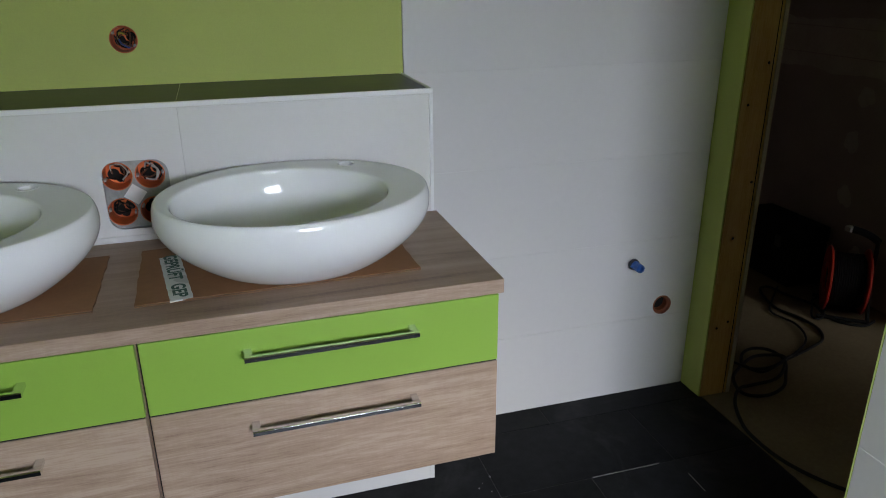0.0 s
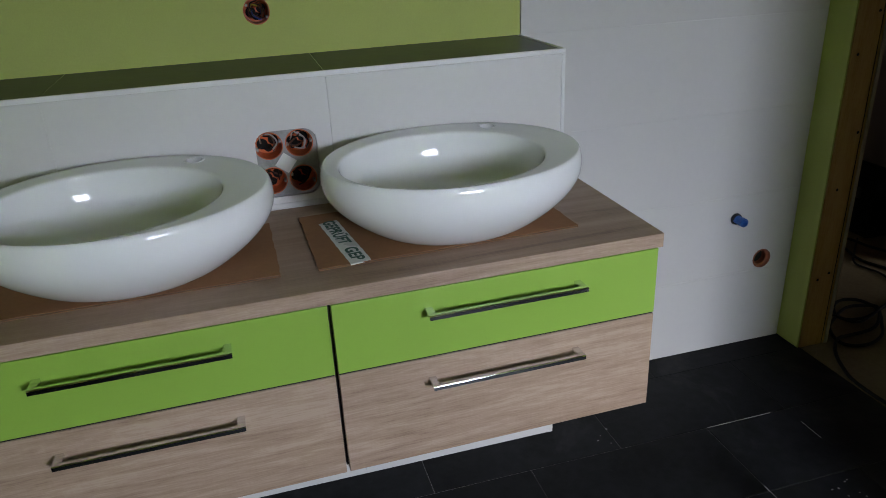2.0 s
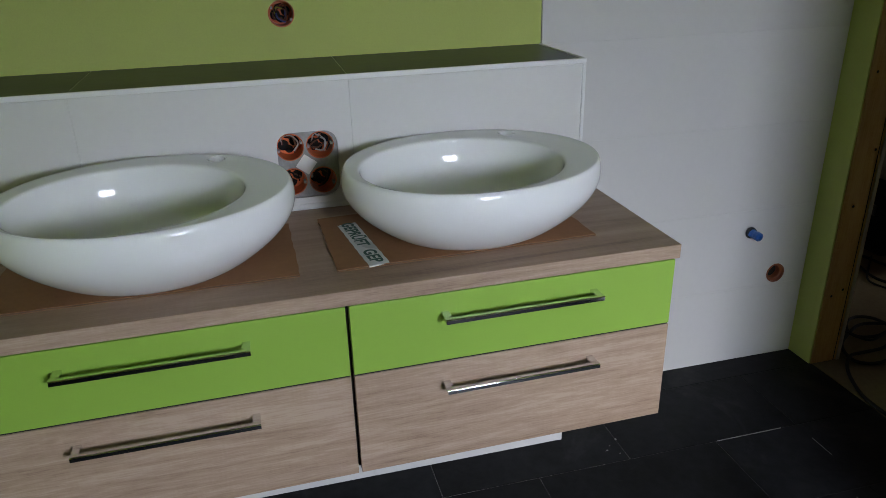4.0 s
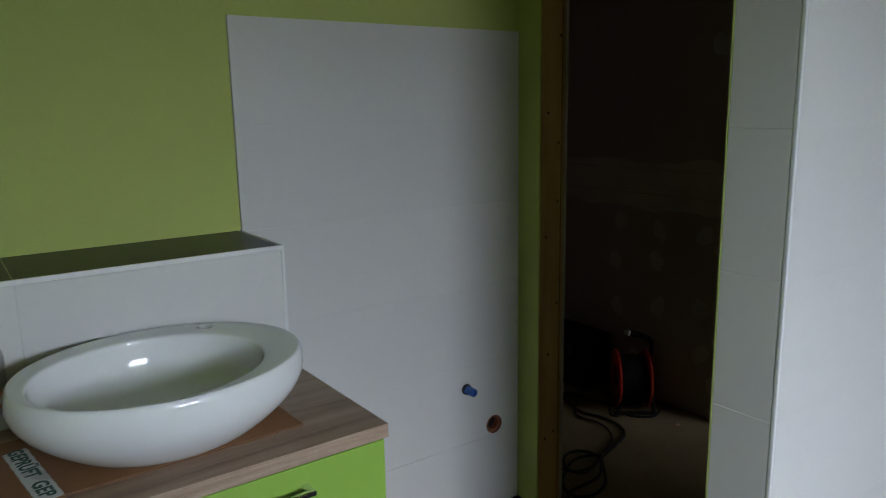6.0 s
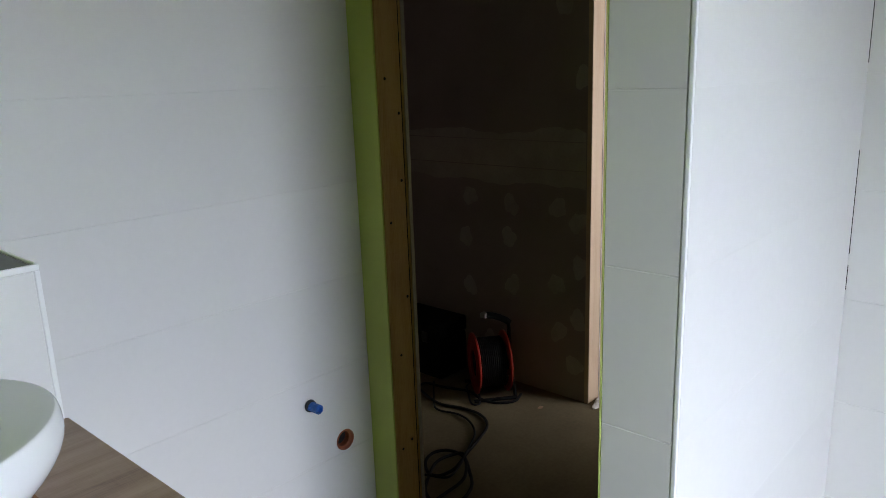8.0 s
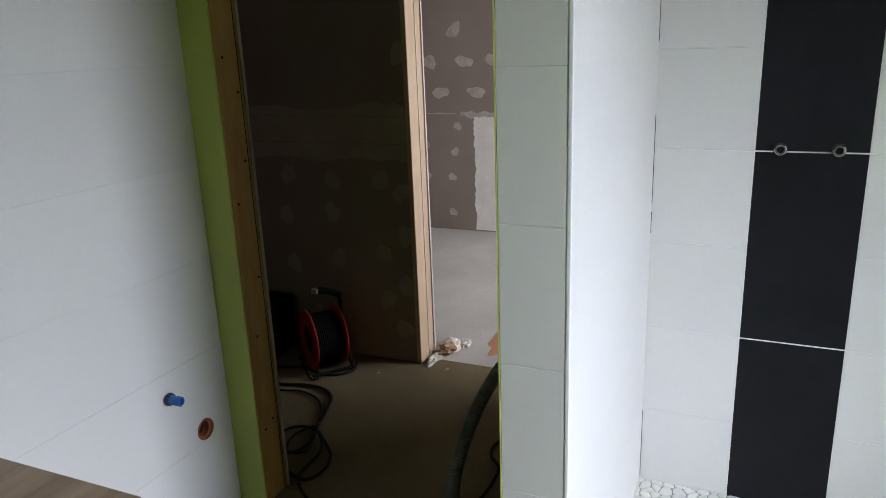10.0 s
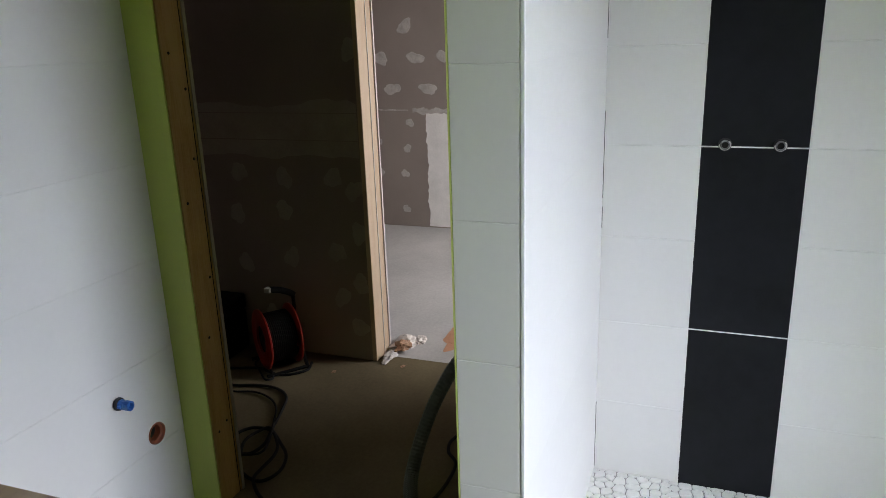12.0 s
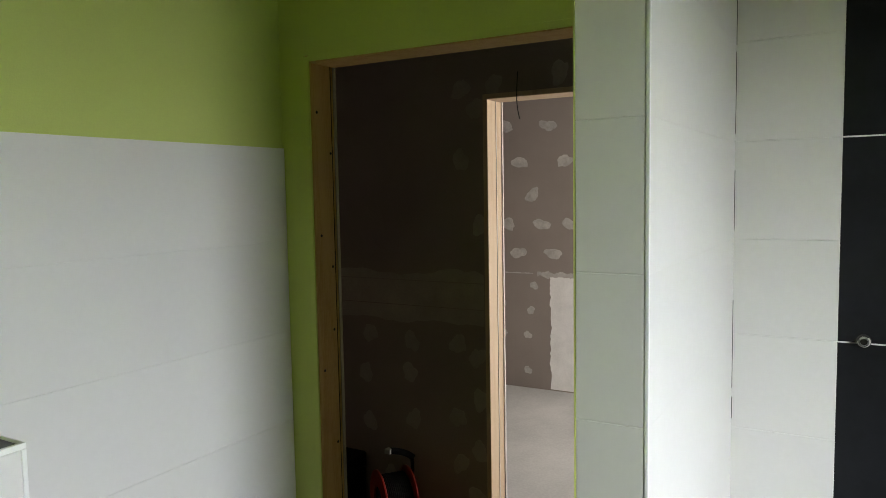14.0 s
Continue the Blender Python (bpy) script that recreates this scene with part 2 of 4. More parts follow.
both.inputs[0].default_value = 0.06
gt.links.new(clear.outputs[0], both.inputs[1])
gt.links.new(mirror.outputs[0], both.inputs[2])
gt.links.new(both.outputs[0], gt.nodes["Material Output"].inputs["Surface"])
M["glass"] = glass
M["film"] = mottled("crumpled_plastic_film", (0.66, 0.60, 0.55), 0.3, 30, 90, 0.15, 0.5)
M["scrap"] = mottled("brown_paper_scrap", (0.34, 0.20, 0.12), 0.8, 20, 90, 0.2, 0.5)


# ---------------------------------------------------------------- building helpers
def finish(bm, name, mats):
    bmesh.ops.recalc_face_normals(bm, faces=bm.faces[:])
    me = bpy.data.meshes.new(name)
    bm.to_mesh(me)
    bm.free()
    for m in mats if isinstance(mats, (list, tuple)) else [mats]:
        me.materials.append(m)
    return me


def smooth(me, angle=40):
    for poly in me.polygons:
        poly.use_smooth = True
    me.set_sharp_from_angle(angle=radians(angle))
    return me


def part(name, bm, mat, parent=None, label="", m=None, soft=False, kind=""):
    me = finish(bm, name, mat) if isinstance(bm, bmesh.types.BMesh) else bm
    if soft:
        smooth(me)
    ob = new(name, me)
    if parent is not None:
        ob.parent = parent
    if m is not None:
        ob.matrix_basis = m
    return tagged(ob, label=label, kind=kind)


def thing(name, label, category, group="", kind="", m=None):
    ob = new(name)
    ob.empty_display_size = 0.1
    if m is not None:
        ob.matrix_basis = m
    return tagged(ob, label, category, group, kind)


def structure(name, bm, mat, label, category, soft=False):
    me = finish(bm, name, mat) if isinstance(bm, bmesh.types.BMesh) else bm
    if soft:
        smooth(me)
    return tagged(new(name, me), label, category, kind="structure")


def add_box(bm, x0, x1, y0, y1, z0, z1, bevel=0.0, segments=1):
    made = bmesh.ops.create_cube(bm, size=1.0)["verts"]
    for v in made:
        v.co = Vector((x0 + (v.co.x + 0.5) * (x1 - x0), y0 + (v.co.y + 0.5) * (y1 - y0), z0 + (v.co.z + 0.5) * (z1 - z0)))
    if bevel:
        edges = list({e for v in made for e in v.link_edges})
        bmesh.ops.bevel(bm, geom=edges, offset=bevel, segments=segments, affect="EDGES", profile=0.6)
    return bm


def box(x0, x1, y0, y1, z0, z1, bevel=0.0, segments=1):
    return add_box(bmesh.new(), x0, x1, y0, y1, z0, z1, bevel, segments)


def add_tube(bm, points, radius, sides=8, caps=True):
    """A round tube along points, with a frame carried from point to point."""
    pts = [Vector(p) for p in points]
    rings, side = [], None
    for i, p in enumerate(pts):
        d = (pts[min(i + 1, len(pts) - 1)] - pts[max(i - 1, 0)]).normalized()
        if side is None:
            side = d.orthogonal().normalized()
        side = (side - d * side.dot(d)).normalized()
        up = d.cross(side)
        r = radius(i) if callable(radius) else radius
        rings.append([bm.verts.new(p + r * (math.cos(a) * side + math.sin(a) * up)) for a in (k * math.tau / sides for k in range(sides))])
    for a, b in zip(rings, rings[1:]):
        for k in range(sides):
            bm.faces.new((a[k], a[(k + 1) % sides], b[(k + 1) % sides], b[k]))
    if caps:
        bm.faces.new(rings[0][::-1])
        bm.faces.new(rings[-1])
    return bm


def spline(points, steps=8):
    """Catmull-Rom through points."""
    p = [Vector(q) for q in points]
    p = [2 * p[0] - p[1], *p, 2 * p[-1] - p[-2]]
    out = []
    for i in range(1, len(p) - 2):
        a, b, c, d = p[i - 1 : i + 3]
        for k in range(steps):
            t = k / steps
            out.append(0.5 * (2 * b + (c - a) * t + (2 * a - 5 * b + 4 * c - d) * t * t + (3 * b - a - 3 * c + d) * t**3))
    return out + [p[-2]]


def lathe(profile, sides=32, bm=None):
    """Turns (radius, height) pairs round the z axis; closes where the radius is 0."""
    bm = bm or bmesh.new()
    rings = []
    for r, z in profile:
        if r < 1e-6:
            rings.append([bm.verts.new((0, 0, z))])
        else:
            rings.append([bm.verts.new((r * math.cos(k * math.tau / sides), r * math.sin(k * math.tau / sides), z)) for k in range(sides)])
    for a, b in zip(rings, rings[1:]):
        for k in range(sides):
            n = (k + 1) % sides
            loop = [a[k % len(a)], a[n % len(a)], b[n % len(b)], b[k % len(b)]]
            loop = [v for i, v in enumerate(loop) if v not in loop[:i]]
            if len(loop) > 2:
                bm.faces.new(loop)
    return bm


def circle(cx, cz, r, n=24):
    return [(cx + r * math.cos(k * math.tau / n), cz + r * math.sin(k * math.tau / n)) for k in range(n)]


def rounded(x0, x1, z0, z1, r, n=5):
    out = []
    for cx, cz, a0 in ((x1 - r, z1 - r, 0), (x0 + r, z1 - r, 90), (x0 + r, z0 + r, 180), (x1 - r, z0 + r, 270)):
        out += [(cx + r * math.cos(radians(a0 + 90 * k / n)), cz + r * math.sin(radians(a0 + 90 * k / n))) for k in range(n + 1)]
    return out


def plate(outer, holes, y0, y1):
    """A plate in the x-z plane, from y0 (front) to y1, with holes that go through it."""
    bm = bmesh.new()
    edges = []
    for loop in (outer, *holes):
        vs = [bm.verts.new((x, y0, z)) for x, z in loop]
        edges += [bm.edges.new((vs[i], vs[(i + 1) % len(vs)])) for i in range(len(vs))]
    bmesh.ops.triangle_fill(bm, use_beauty=True, use_dissolve=False, edges=edges)
    made = bmesh.ops.extrude_face_region(bm, geom=bm.faces[:])
    bmesh.ops.translate(bm, vec=(0, y1 - y0, 0), verts=[v for v in made["geom"] if isinstance(v, bmesh.types.BMVert)])
    return bm


def rect(x0, x1, z0, z1):
    return [(x0, z0), (x1, z0), (x1, z1), (x0, z1)]


# ---------------------------------------------------------------- main sizes
ROW = 0.303                     # tile row with its joint
SHOWER_ROW = 0.301
X_WEST, X_DOOR, X_SHOWER = -1.82, 1.07, 1.664
PIER_X, PIER_Y0, PIER_Y1 = 0.614, -1.304, -1.155
TOP = 2.50
LEDGE_Z, LEDGE_Y = 1.215, -0.305
JAMB_Y, HEAD_Z = -0.115, 2.084
X_HALL = 2.303
REVEAL2_Y, HEAD2_Z = -0.134, 2.088
X_FAR = 4.80

TILES = {}


def tile_mesh(w, h, mat, d=0.008, chamfer=0.0011):
    """A tile in the x-z plane with its centre at the origin and its face at y = 0, facing -y."""
    key = (round(w, 3), round(h, 3), mat.name, d, chamfer)
    if key not in TILES:
        bm = bmesh.new()
        f = [bm.verts.new((sx * (w / 2 - chamfer), 0, sz * (h / 2 - chamfer))) for sx, sz in ((-1, -1), (1, -1), (1, 1), (-1, 1))]
        e = [bm.verts.new((sx * w / 2, chamfer, sz * h / 2)) for sx, sz in ((-1, -1), (1, -1), (1, 1), (-1, 1))]
        b = [bm.verts.new((sx * w / 2, d, sz * h / 2)) for sx, sz in ((-1, -1), (1, -1), (1, 1), (-1, 1))]
        bm.faces.new(f)
        for k in range(4):
            n = (k + 1) % 4
            bm.faces.new((f[k], f[n], e[n], e[k]))
            bm.faces.new((e[k], e[n], b[n], b[k]))
        bm.faces.new(b[::-1])
        TILES[key] = finish(bm, "tile", mat)
    return TILES[key]


def tile(parent, w, h, mat, x, y, z, turn=0, tilt=0, d=0.008, chamfer=0.0011):
    return part("tile", tile_mesh(w, h, mat, d, chamfer), None, parent, m=pose(x, y, z, tilt, 0, turn))


def rows_to(z_top, z_bottom=0.0, step=ROW, start=0.0):
    """Spans of tile rows between two heights on a regular grid."""
    out, k = [], 0
    while start + k * step < z_top - 0.01:
        a, b = max(start + k * step, z_bottom), min(start + (k + 1) * step, z_top)
        if b - a > 0.02:
            out.append((a, b))
        k += 1
    return out


JOINT = 0.0014
BASE_Y = -0.262                 # the boxed wall stands back under the cabinets

# ---------------------------------------------------------------- large structure
def wall_plate_x(name, pts, x0, x1, mat, label, holes=()):
    """A wall that faces -x, given as an outline of (y, z)."""
    bm = plate([(-y, z) for y, z in pts], [[(-y, z) for y, z in h] for h in holes], x0, x1)
    bmesh.ops.rotate(bm, verts=bm.verts[:], cent=(0, 0, 0), matrix=Matrix.Rotation(radians(-90), 3, "Z"))
    return structure(name, bm, mat, label, "wall")


floor = structure("floor", box(X_WEST, 1.082, SOUTH, 0.006, -0.06, -0.0018), M["dark_grout"],
                  "bathroom floor of large black slate-look tiles", "floor")
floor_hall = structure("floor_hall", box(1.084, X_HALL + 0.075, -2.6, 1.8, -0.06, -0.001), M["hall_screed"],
                       "bare dark brown cement screed of the hall", "floor")
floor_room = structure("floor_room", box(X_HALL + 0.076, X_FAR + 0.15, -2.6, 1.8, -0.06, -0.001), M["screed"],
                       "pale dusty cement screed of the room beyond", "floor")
ceiling = structure("ceiling", box(X_WEST - 0.15, 1.195, SOUTH - 0.2, 1.95, TOP, TOP + 0.12), M["paint"],
                    "lime green painted bathroom ceiling", "ceiling")
ceiling_shower = structure("ceiling_shower", box(1.1955, 1.80, SOUTH - 0.2, PIER_Y1, TOP, TOP + 0.12), M["shower_ceiling"],
                           "bare brown board ceiling over the shower", "ceiling")
ceiling_hall = structure("ceiling_hall", box(1.1955, X_FAR + 0.15, PIER_Y1 + 0.0005, 1.95, TOP, TOP + 0.12), M["raw_ceiling"],
                         "plain unpainted board ceiling of the hall", "ceiling")
ceiling_room = structure("ceiling_room", box(1.8005, X_FAR + 0.15, SOUTH - 0.2, PIER_Y1, TOP, TOP + 0.12), M["raw_ceiling"],
                         "plain unpainted board ceiling of the far room", "ceiling")

SOCKET_1 = (-0.729, 1.33)
DRAIN = (0.945, 0.346)
wall_north = structure("wall_north", plate(rect(X_WEST, X_DOOR, 0, TOP), [circle(*SOCKET_1, 0.0345), circle(*DRAIN, 0.037)], 0.008, 0.07),
                       M["paint"], "lime green painted wall, half clad in white tiles", "wall")
part("wall_core", box(X_WEST - 0.15, X_DOOR, 0.0705, 0.2, 0, TOP), M["mortar"], wall_north)
part("tile_bed", plate(rect(0.001, X_DOOR - 0.001, 0, 6 * ROW - 0.001), [circle(*DRAIN, 0.0372)], 0.0016, 0.0079), M["grout"], wall_north)

wall_west = structure("wall_west", box(X_WEST - 0.15, X_WEST, SOUTH, 0.008, 0, TOP), M["paint"], "plain green painted side wall", "wall")
wall_south = structure("wall_south", plate(rect(X_WEST - 0.15, 1.80, 0, TOP), [rect(*WIN)], SOUTH - 0.2, SOUTH), M["paint"],
                       "plain green window wall", "wall")

# wall with the open doorway into the hall
wall_door = wall_plate_x("wall_door", [(1.8, 0), (1.8, TOP), (PIER_Y1, TOP), (PIER_Y1, 0), (-1.03, 0), (-1.03, HEAD_Z + 0.024),
                                       (JAMB_Y + 0.024, HEAD_Z + 0.024), (JAMB_Y + 0.024, 0)], X_DOOR, 1.196, M["paint"],
                         "lime green wall with an open doorway lined in raw pine")
part("plaster_edge", box(X_DOOR - 0.0005, X_DOOR + 0.005, JAMB_Y + 0.003, JAMB_Y + 0.0245, 0, HEAD_Z + 0.02, 0.001), M["paint"], wall_door)
part("plaster_edge", box(X_DOOR - 0.0005, X_DOOR + 0.005, -1.03, JAMB_Y + 0.003, HEAD_Z + 0.004, HEAD_Z + 0.0245, 0.001), M["paint"], wall_door)
part("hall_lining", box(1.1965, 1.209, JAMB_Y + 0.006, 1.8, 0, TOP), M["board"], wall_door, "raw plasterboard on the hall side")
part("hall_lining", box(1.1965, 1.209, -1.155, JAMB_Y + 0.006, HEAD_Z + 0.01, TOP), M["board"], wall_door)

# shower partition and back wall
shower_partition = structure("wall_partition", box(PIER_X + 0.008, 1.672, PIER_Y0 + 0.008, PIER_Y1, 0, TOP), M["paint"],
                             "short shower partition clad in white tiles with a bright edge", "wall")
part("tile_bed", box(PIER_X + 0.0016, PIER_X + 0.0079, PIER_Y0 + 0.008, PIER_Y1 - 0.006, 0, TOP), M["grout"], shower_partition)
part("tile_bed", box(PIER_X + 0.008, X_SHOWER + 0.004, PIER_Y0 + 0.0012, PIER_Y0 + 0.0079, 0, TOP), M["grout_white"], shower_partition)
part("edge_trim", box(PIER_X - 0.0008, PIER_X + 0.0075, PIER_Y0 - 0.0008, PIER_Y0 + 0.0075, 0, TOP, 0.002, 2), M["trim"], shower_partition,
     "thin white edge profile")
part("paint_edge", box(PIER_X - 0.0004, PIER_X + 0.0078, PIER_Y1 - 0.0040, PIER_Y1 - 0.0006, 0, TOP, 0.0005), M["paint"], shower_partition, "green painted edge")
wall_shower = structure("wall_shower", box(1.6725, 1.80, SOUTH, PIER_Y0 + 0.008, 0, TOP), M["mortar"],
                        "white tiled shower wall with a charcoal tile column", "wall")
part("tile_bed", box(X_SHOWER + 0.0014, 1.672, SOUTH, PIER_Y0 - 0.001, 0.0, TOP), M["grout_white"], wall_shower)

# low boxed-in wall behind the washbasins
CUT = rounded(-0.787, -0.643, 0.925, 1.088, 0.032)
ledge_wall = structure("wall_ledge", box(X_WEST, -0.0085, -0.2345, 0.0075, 0, LEDGE_Z - 0.009), M["mortar"],
                       "half-height boxed wall with white tiles and dark ledge", "wall")
part("tile_bed", plate(rect(X_WEST, -0.0085, 2 * ROW, LEDGE_Z - 0.009), [CUT], LEDGE_Y + 0.0016, -0.235), M["grout"], ledge_wall)
part("base_bed", box(X_WEST, -0.0085, BASE_Y + 0.0016, -0.235, 0, 2 * ROW - 0.001), M["grout"], ledge_wall)
part("end_cladding", box(-0.008, -0.0006, LEDGE_Y + 0.009, -0.0002, 2 * ROW, LEDGE_Z - 0.011), M["tile"], ledge_wall)
part("end_cladding", box(-0.008, 0.004, BASE_Y + 0.0005, -0.0002, 0, 2 * ROW - 0.001), M["tile"], ledge_wall)
part("edge_trim", box(X_WEST, 0.0, LEDGE_Y - 0.001, LEDGE_Y + 0.0075, LEDGE_Z - 0.011, LEDGE_Z + 0.001, 0.0018, 2), M["trim"], ledge_wall,
     "white edge profile")
part("edge_trim", box(-0.0095, 0.0, LEDGE_Y - 0.001, LEDGE_Y + 0.0075, 2 * ROW, LEDGE_Z - 0.0115, 0.0018, 2), M["trim"], ledge_wall)
part("edge_trim", box(-0.0075, 0.0, LEDGE_Y + 0.008, -0.0005, LEDGE_Z - 0.010, LEDGE_Z + 0.001, 0.0015), M["trim"], ledge_wall)

# hall and room beyond
wall_hall = wall_plate_x("wall_hall", [(1.8, 0), (1.8, TOP), (-2.6, TOP), (-2.6, 0), (-1.06, 0), (-1.06, HEAD2_Z + 0.022),
                                       (REVEAL2_Y + 0.022, HEAD2_Z + 0.022), (REVEAL2_Y + 0.022, 0)], X_HALL, X_HALL + 0.15, M["board"],
                         "unpainted brown-grey plasterboard wall with filler patches and doorway")
wall_far = structure("wall_far", box(X_FAR, X_FAR + 0.15, -2.6, 1.8, 0, TOP), M["board"],
                     "far plasterboard wall dotted with white filler", "wall")
structure("wall_far_north", box(1.07, X_FAR + 0.15, 1.8, 1.95, 0, TOP), M["board"], "plain plasterboard end wall", "wall")
structure("wall_far_south", plate(rect(1.80, X_FAR + 0.15, 0, TOP), [rect(*FAR_WIN)], -2.8, -2.6), M["white_paint"],
          "plain window wall of the far room", "wall")
structure("wall_hall_end", box(1.80, X_HALL, -1.45, -1.33, 0, TOP), M["board"], "plain plasterboard end of the hall", "wall")


def window(name, x0, x1, z0, z1, y, label):
    w = thing(name, label, "window", kind="structure")
    d = 0.06
    bm = plate(rect(x0, x1, z0, z1), [rect(x0 + 0.06, x1 - 0.06, z0 + 0.06, z1 - 0.06)], y - d, y)
    part("window_frame", bm, M["frame_white"], w)
    part("window_sill", box(x0 - 0.02, x1 + 0.02, y + 0.001, y + 0.15, z0 - 0.03, z0 - 0.001, 0.004), M["frame_white"], w)
    pane = part("pane", box(x0 + 0.061, x1 - 0.061, y - 0.035, y - 0.03, z0 + 0.061, z1 - 0.061), M["glass"], w)
    pane.visible_shadow = False
    return w


window("window_1", *WIN, SOUTH - 0.05, "white plastic bathroom window letting in daylight")
window("window_2", *FAR_WIN, -2.65, "white plastic window of the unfinished room")


# pine linings of the two doorways
def lining(name, x0, x1, y0, y1, head, mat, label):
    d = thing(name, label, "door frame", kind="structure")
    t = 0.0235
    part("jamb_board", box(x0, x1, y1, y1 + t, 0, head, 0.0015), mat, d)
    part("jamb_board", box(x0, x1, y0 - t, y0, 0, head, 0.0015), mat, d)
    bm = box(x0, x1, y0 - t, y1 + t, -0.5 * t, 0.5 * t, 0.0015)
    part("head_board", bm, mat, d, m=pose(0, 0, head + 0.5 * t + 0.0005))
    return d


door_1 = lining("door_1", X_DOOR + 0.0052, 1.200, -1.005, JAMB_Y, HEAD_Z, M["pine"], "open doorway lined with nailed raw pine boards")
door_2 = lining("door_2", X_HALL - 0.004, X_HALL + 0.154, -1.037, REVEAL2_Y, HEAD2_Z, M["pine_new"], "open doorway lined with fresh pale pine")
part("stop_strip", box(X_HALL + 0.085, X_HALL + 0.089, REVEAL2_Y - 0.003, REVEAL2_Y - 0.0002, 0, HEAD2_Z), M["filler"], door_2)
part("stop_strip", box(X_HALL + 0.144, X_HALL + 0.156, REVEAL2_Y - 0.006, REVEAL2_Y - 0.0002, 0, HEAD2_Z), M["filler"], door_2, "pale filler seam along the lining")
part("seam", box(1.184, 1.199, JAMB_Y - 0.004, JAMB_Y - 0.0002, 0, HEAD_Z - 0.001, 0.001), M["joint_tape"], door_1, "ragged plaster seam")
part("seam", box(1.172, 1.1745, JAMB_Y - 0.0012, JAMB_Y - 0.0002, 0, HEAD_Z - 0.001), M["void"], door_1)
nail_bm = lathe([(0, 0.0018), (0.004, 0.0015), (0.0052, 0)], 8)
nail_me = finish(nail_bm, "nail", M["nail"])
for nx, nz in ((1.106, 1.53), (1.16, 1.423), (1.118, 0.623), (1.158, 1.21), (1.10, 1.93), (1.165, 1.80), (1.105, 0.28), (1.16, 0.82), (1.15, 0.30), (1.102, 1.08)):
    part("nail", nail_me, None, door_1, m=pose(nx, JAMB_Y, nz, 90))


# filler on the plasterboard
def blob(parent, x, y, z, ry, rz, seed, mat, name="filler_patch", wob=0.28, n=26):
    """A thin irregular smear on a wall that faces -x."""
    rnd = random.Random(seed)
    ph = [rnd.uniform(0, math.tau) for _ in range(4)]
    bm = bmesh.new()
    tilt = rnd.uniform(-0.5, 0.5)
    ring, edge = [], []
    for k in range(n):
        a = k * math.tau / n
        r = 1 + wob * (0.5 * math.sin(2 * a + ph[0]) + 0.35 * math.sin(3 * a + ph[1]) + 0.25 * math.sin(5 * a + ph[2])) + rnd.uniform(-0.07, 0.07)
        u, v = ry * r * math.cos(a), rz * r * math.sin(a)
        u, v = u * math.cos(tilt) - v * math.sin(tilt), u * math.sin(tilt) + v * math.cos(tilt)
        ring.append(bm.verts.new((-0.0012, u * 0.9, v * 0.9)))
        edge.append(bm.verts.new((-0.0002, u, v)))
    bm.faces.new(ring)
    for k in range(n):
        bm.faces.new((ring[k], ring[(k + 1) % n], edge[(k + 1) % n], edge[k]))
    return part(name, bm, mat, parent, m=pose(x, y, z))


def smear(parent, x, y0, y1, z0, z1, seed, mat, name, rough=0.02, upright=False):
    """A long strip of filler with ragged sides on a wall that faces -x."""
    rnd = random.Random(seed)
    bm = bmesh.new()
    n = 40
    a, b = [], []
    for k in range(n + 1):
        t = k / n
        j0, j1 = (rough * (noise.noise((t * 6, seed, s)) + 0.4 * noise.noise((t * 23, seed, s)) + rnd.uniform(-0.15, 0.15)) for s in (0.0, 9.0))
        if upright:
            z = z0 + (z1 - z0) * t
            a.append(bm.verts.new((x, y0 + j0, z)))
            b.append(bm.verts.new((x, y1 + j1, z)))
        else:
            y = y0 + (y1 - y0) * t
            a.append(bm.verts.new((x, y, z0 + j0)))
            b.append(bm.verts.new((x, y, z1 + j1)))
    faces = [bm.faces.new((a[k], a[k + 1], b[k + 1], b[k])) for k in range(n)]
    made = bmesh.ops.extrude_face_region(bm, geom=faces)
    bmesh.ops.translate(bm, vec=(-0.001, 0, 0), verts=[v for v in made["geom"] if isinstance(v, bmesh.types.BMVert)])
    return part(name, bm, mat, parent)


smear(wall_hall, X_HALL - 0.0002, REVEAL2_Y + 0.03, 1.79, 1.02, 1.265, 3, M["joint_tape"], "filled_joint", 0.035)
for zz in (1.095, 1.222):
    part("tape_edge", box(X_HALL - 0.0022, X_HALL - 0.0012, REVEAL2_Y + 0.03, 1.79, zz, zz + 0.004), M["board"], wall_hall)
for i, (py, pz) in enumerate(((0.007, 2.145), (-0.07, 2.05), (-0.165, 2.15), (0.012, 1.813), (-0.088, 1.504), (0.566, 0.934), (0.31, 0.912),
                              (0.042, 0.922), (-0.066, 0.863), (0.579, 0.462), (0.305, 0.511), (0.048, 0.554), (-0.079, 0.657), (0.035, 0.322),
                              (-0.487, 2.178), (0.324, 0.75), (-0.07, 0.40), (0.60, 0.72), (0.45, 0.19), (-0.05, 0.17))):
    blob(wall_hall, X_HALL, py, pz, 0.042, 0.05, 40 + i, M["joint_tape"])
for i, (py, pz) in enumerate(((0.56, 2.18), (0.94, 2.2), (0.81, 1.89), (0.42, 1.89), (0.7, 1.62), (0.92, 1.38), (0.62, 1.38), (0.37, 1.38), (0.83, 1.14),
                              (0.52, 1.14), (0.69, 0.87), (0.72, 0.66), (0.75, 0.45), (0.75, 0.15), (1.0, 0.98), (0.98, 0.72), (0.97, 0.45), (0.22, 1.62))):
    small = pz < 1.0
    blob(wall_far, X_FAR, py, pz, 0.035 if small else 0.07, 0.032 if small else 0.045, 90 + i, M["thin_filler"])
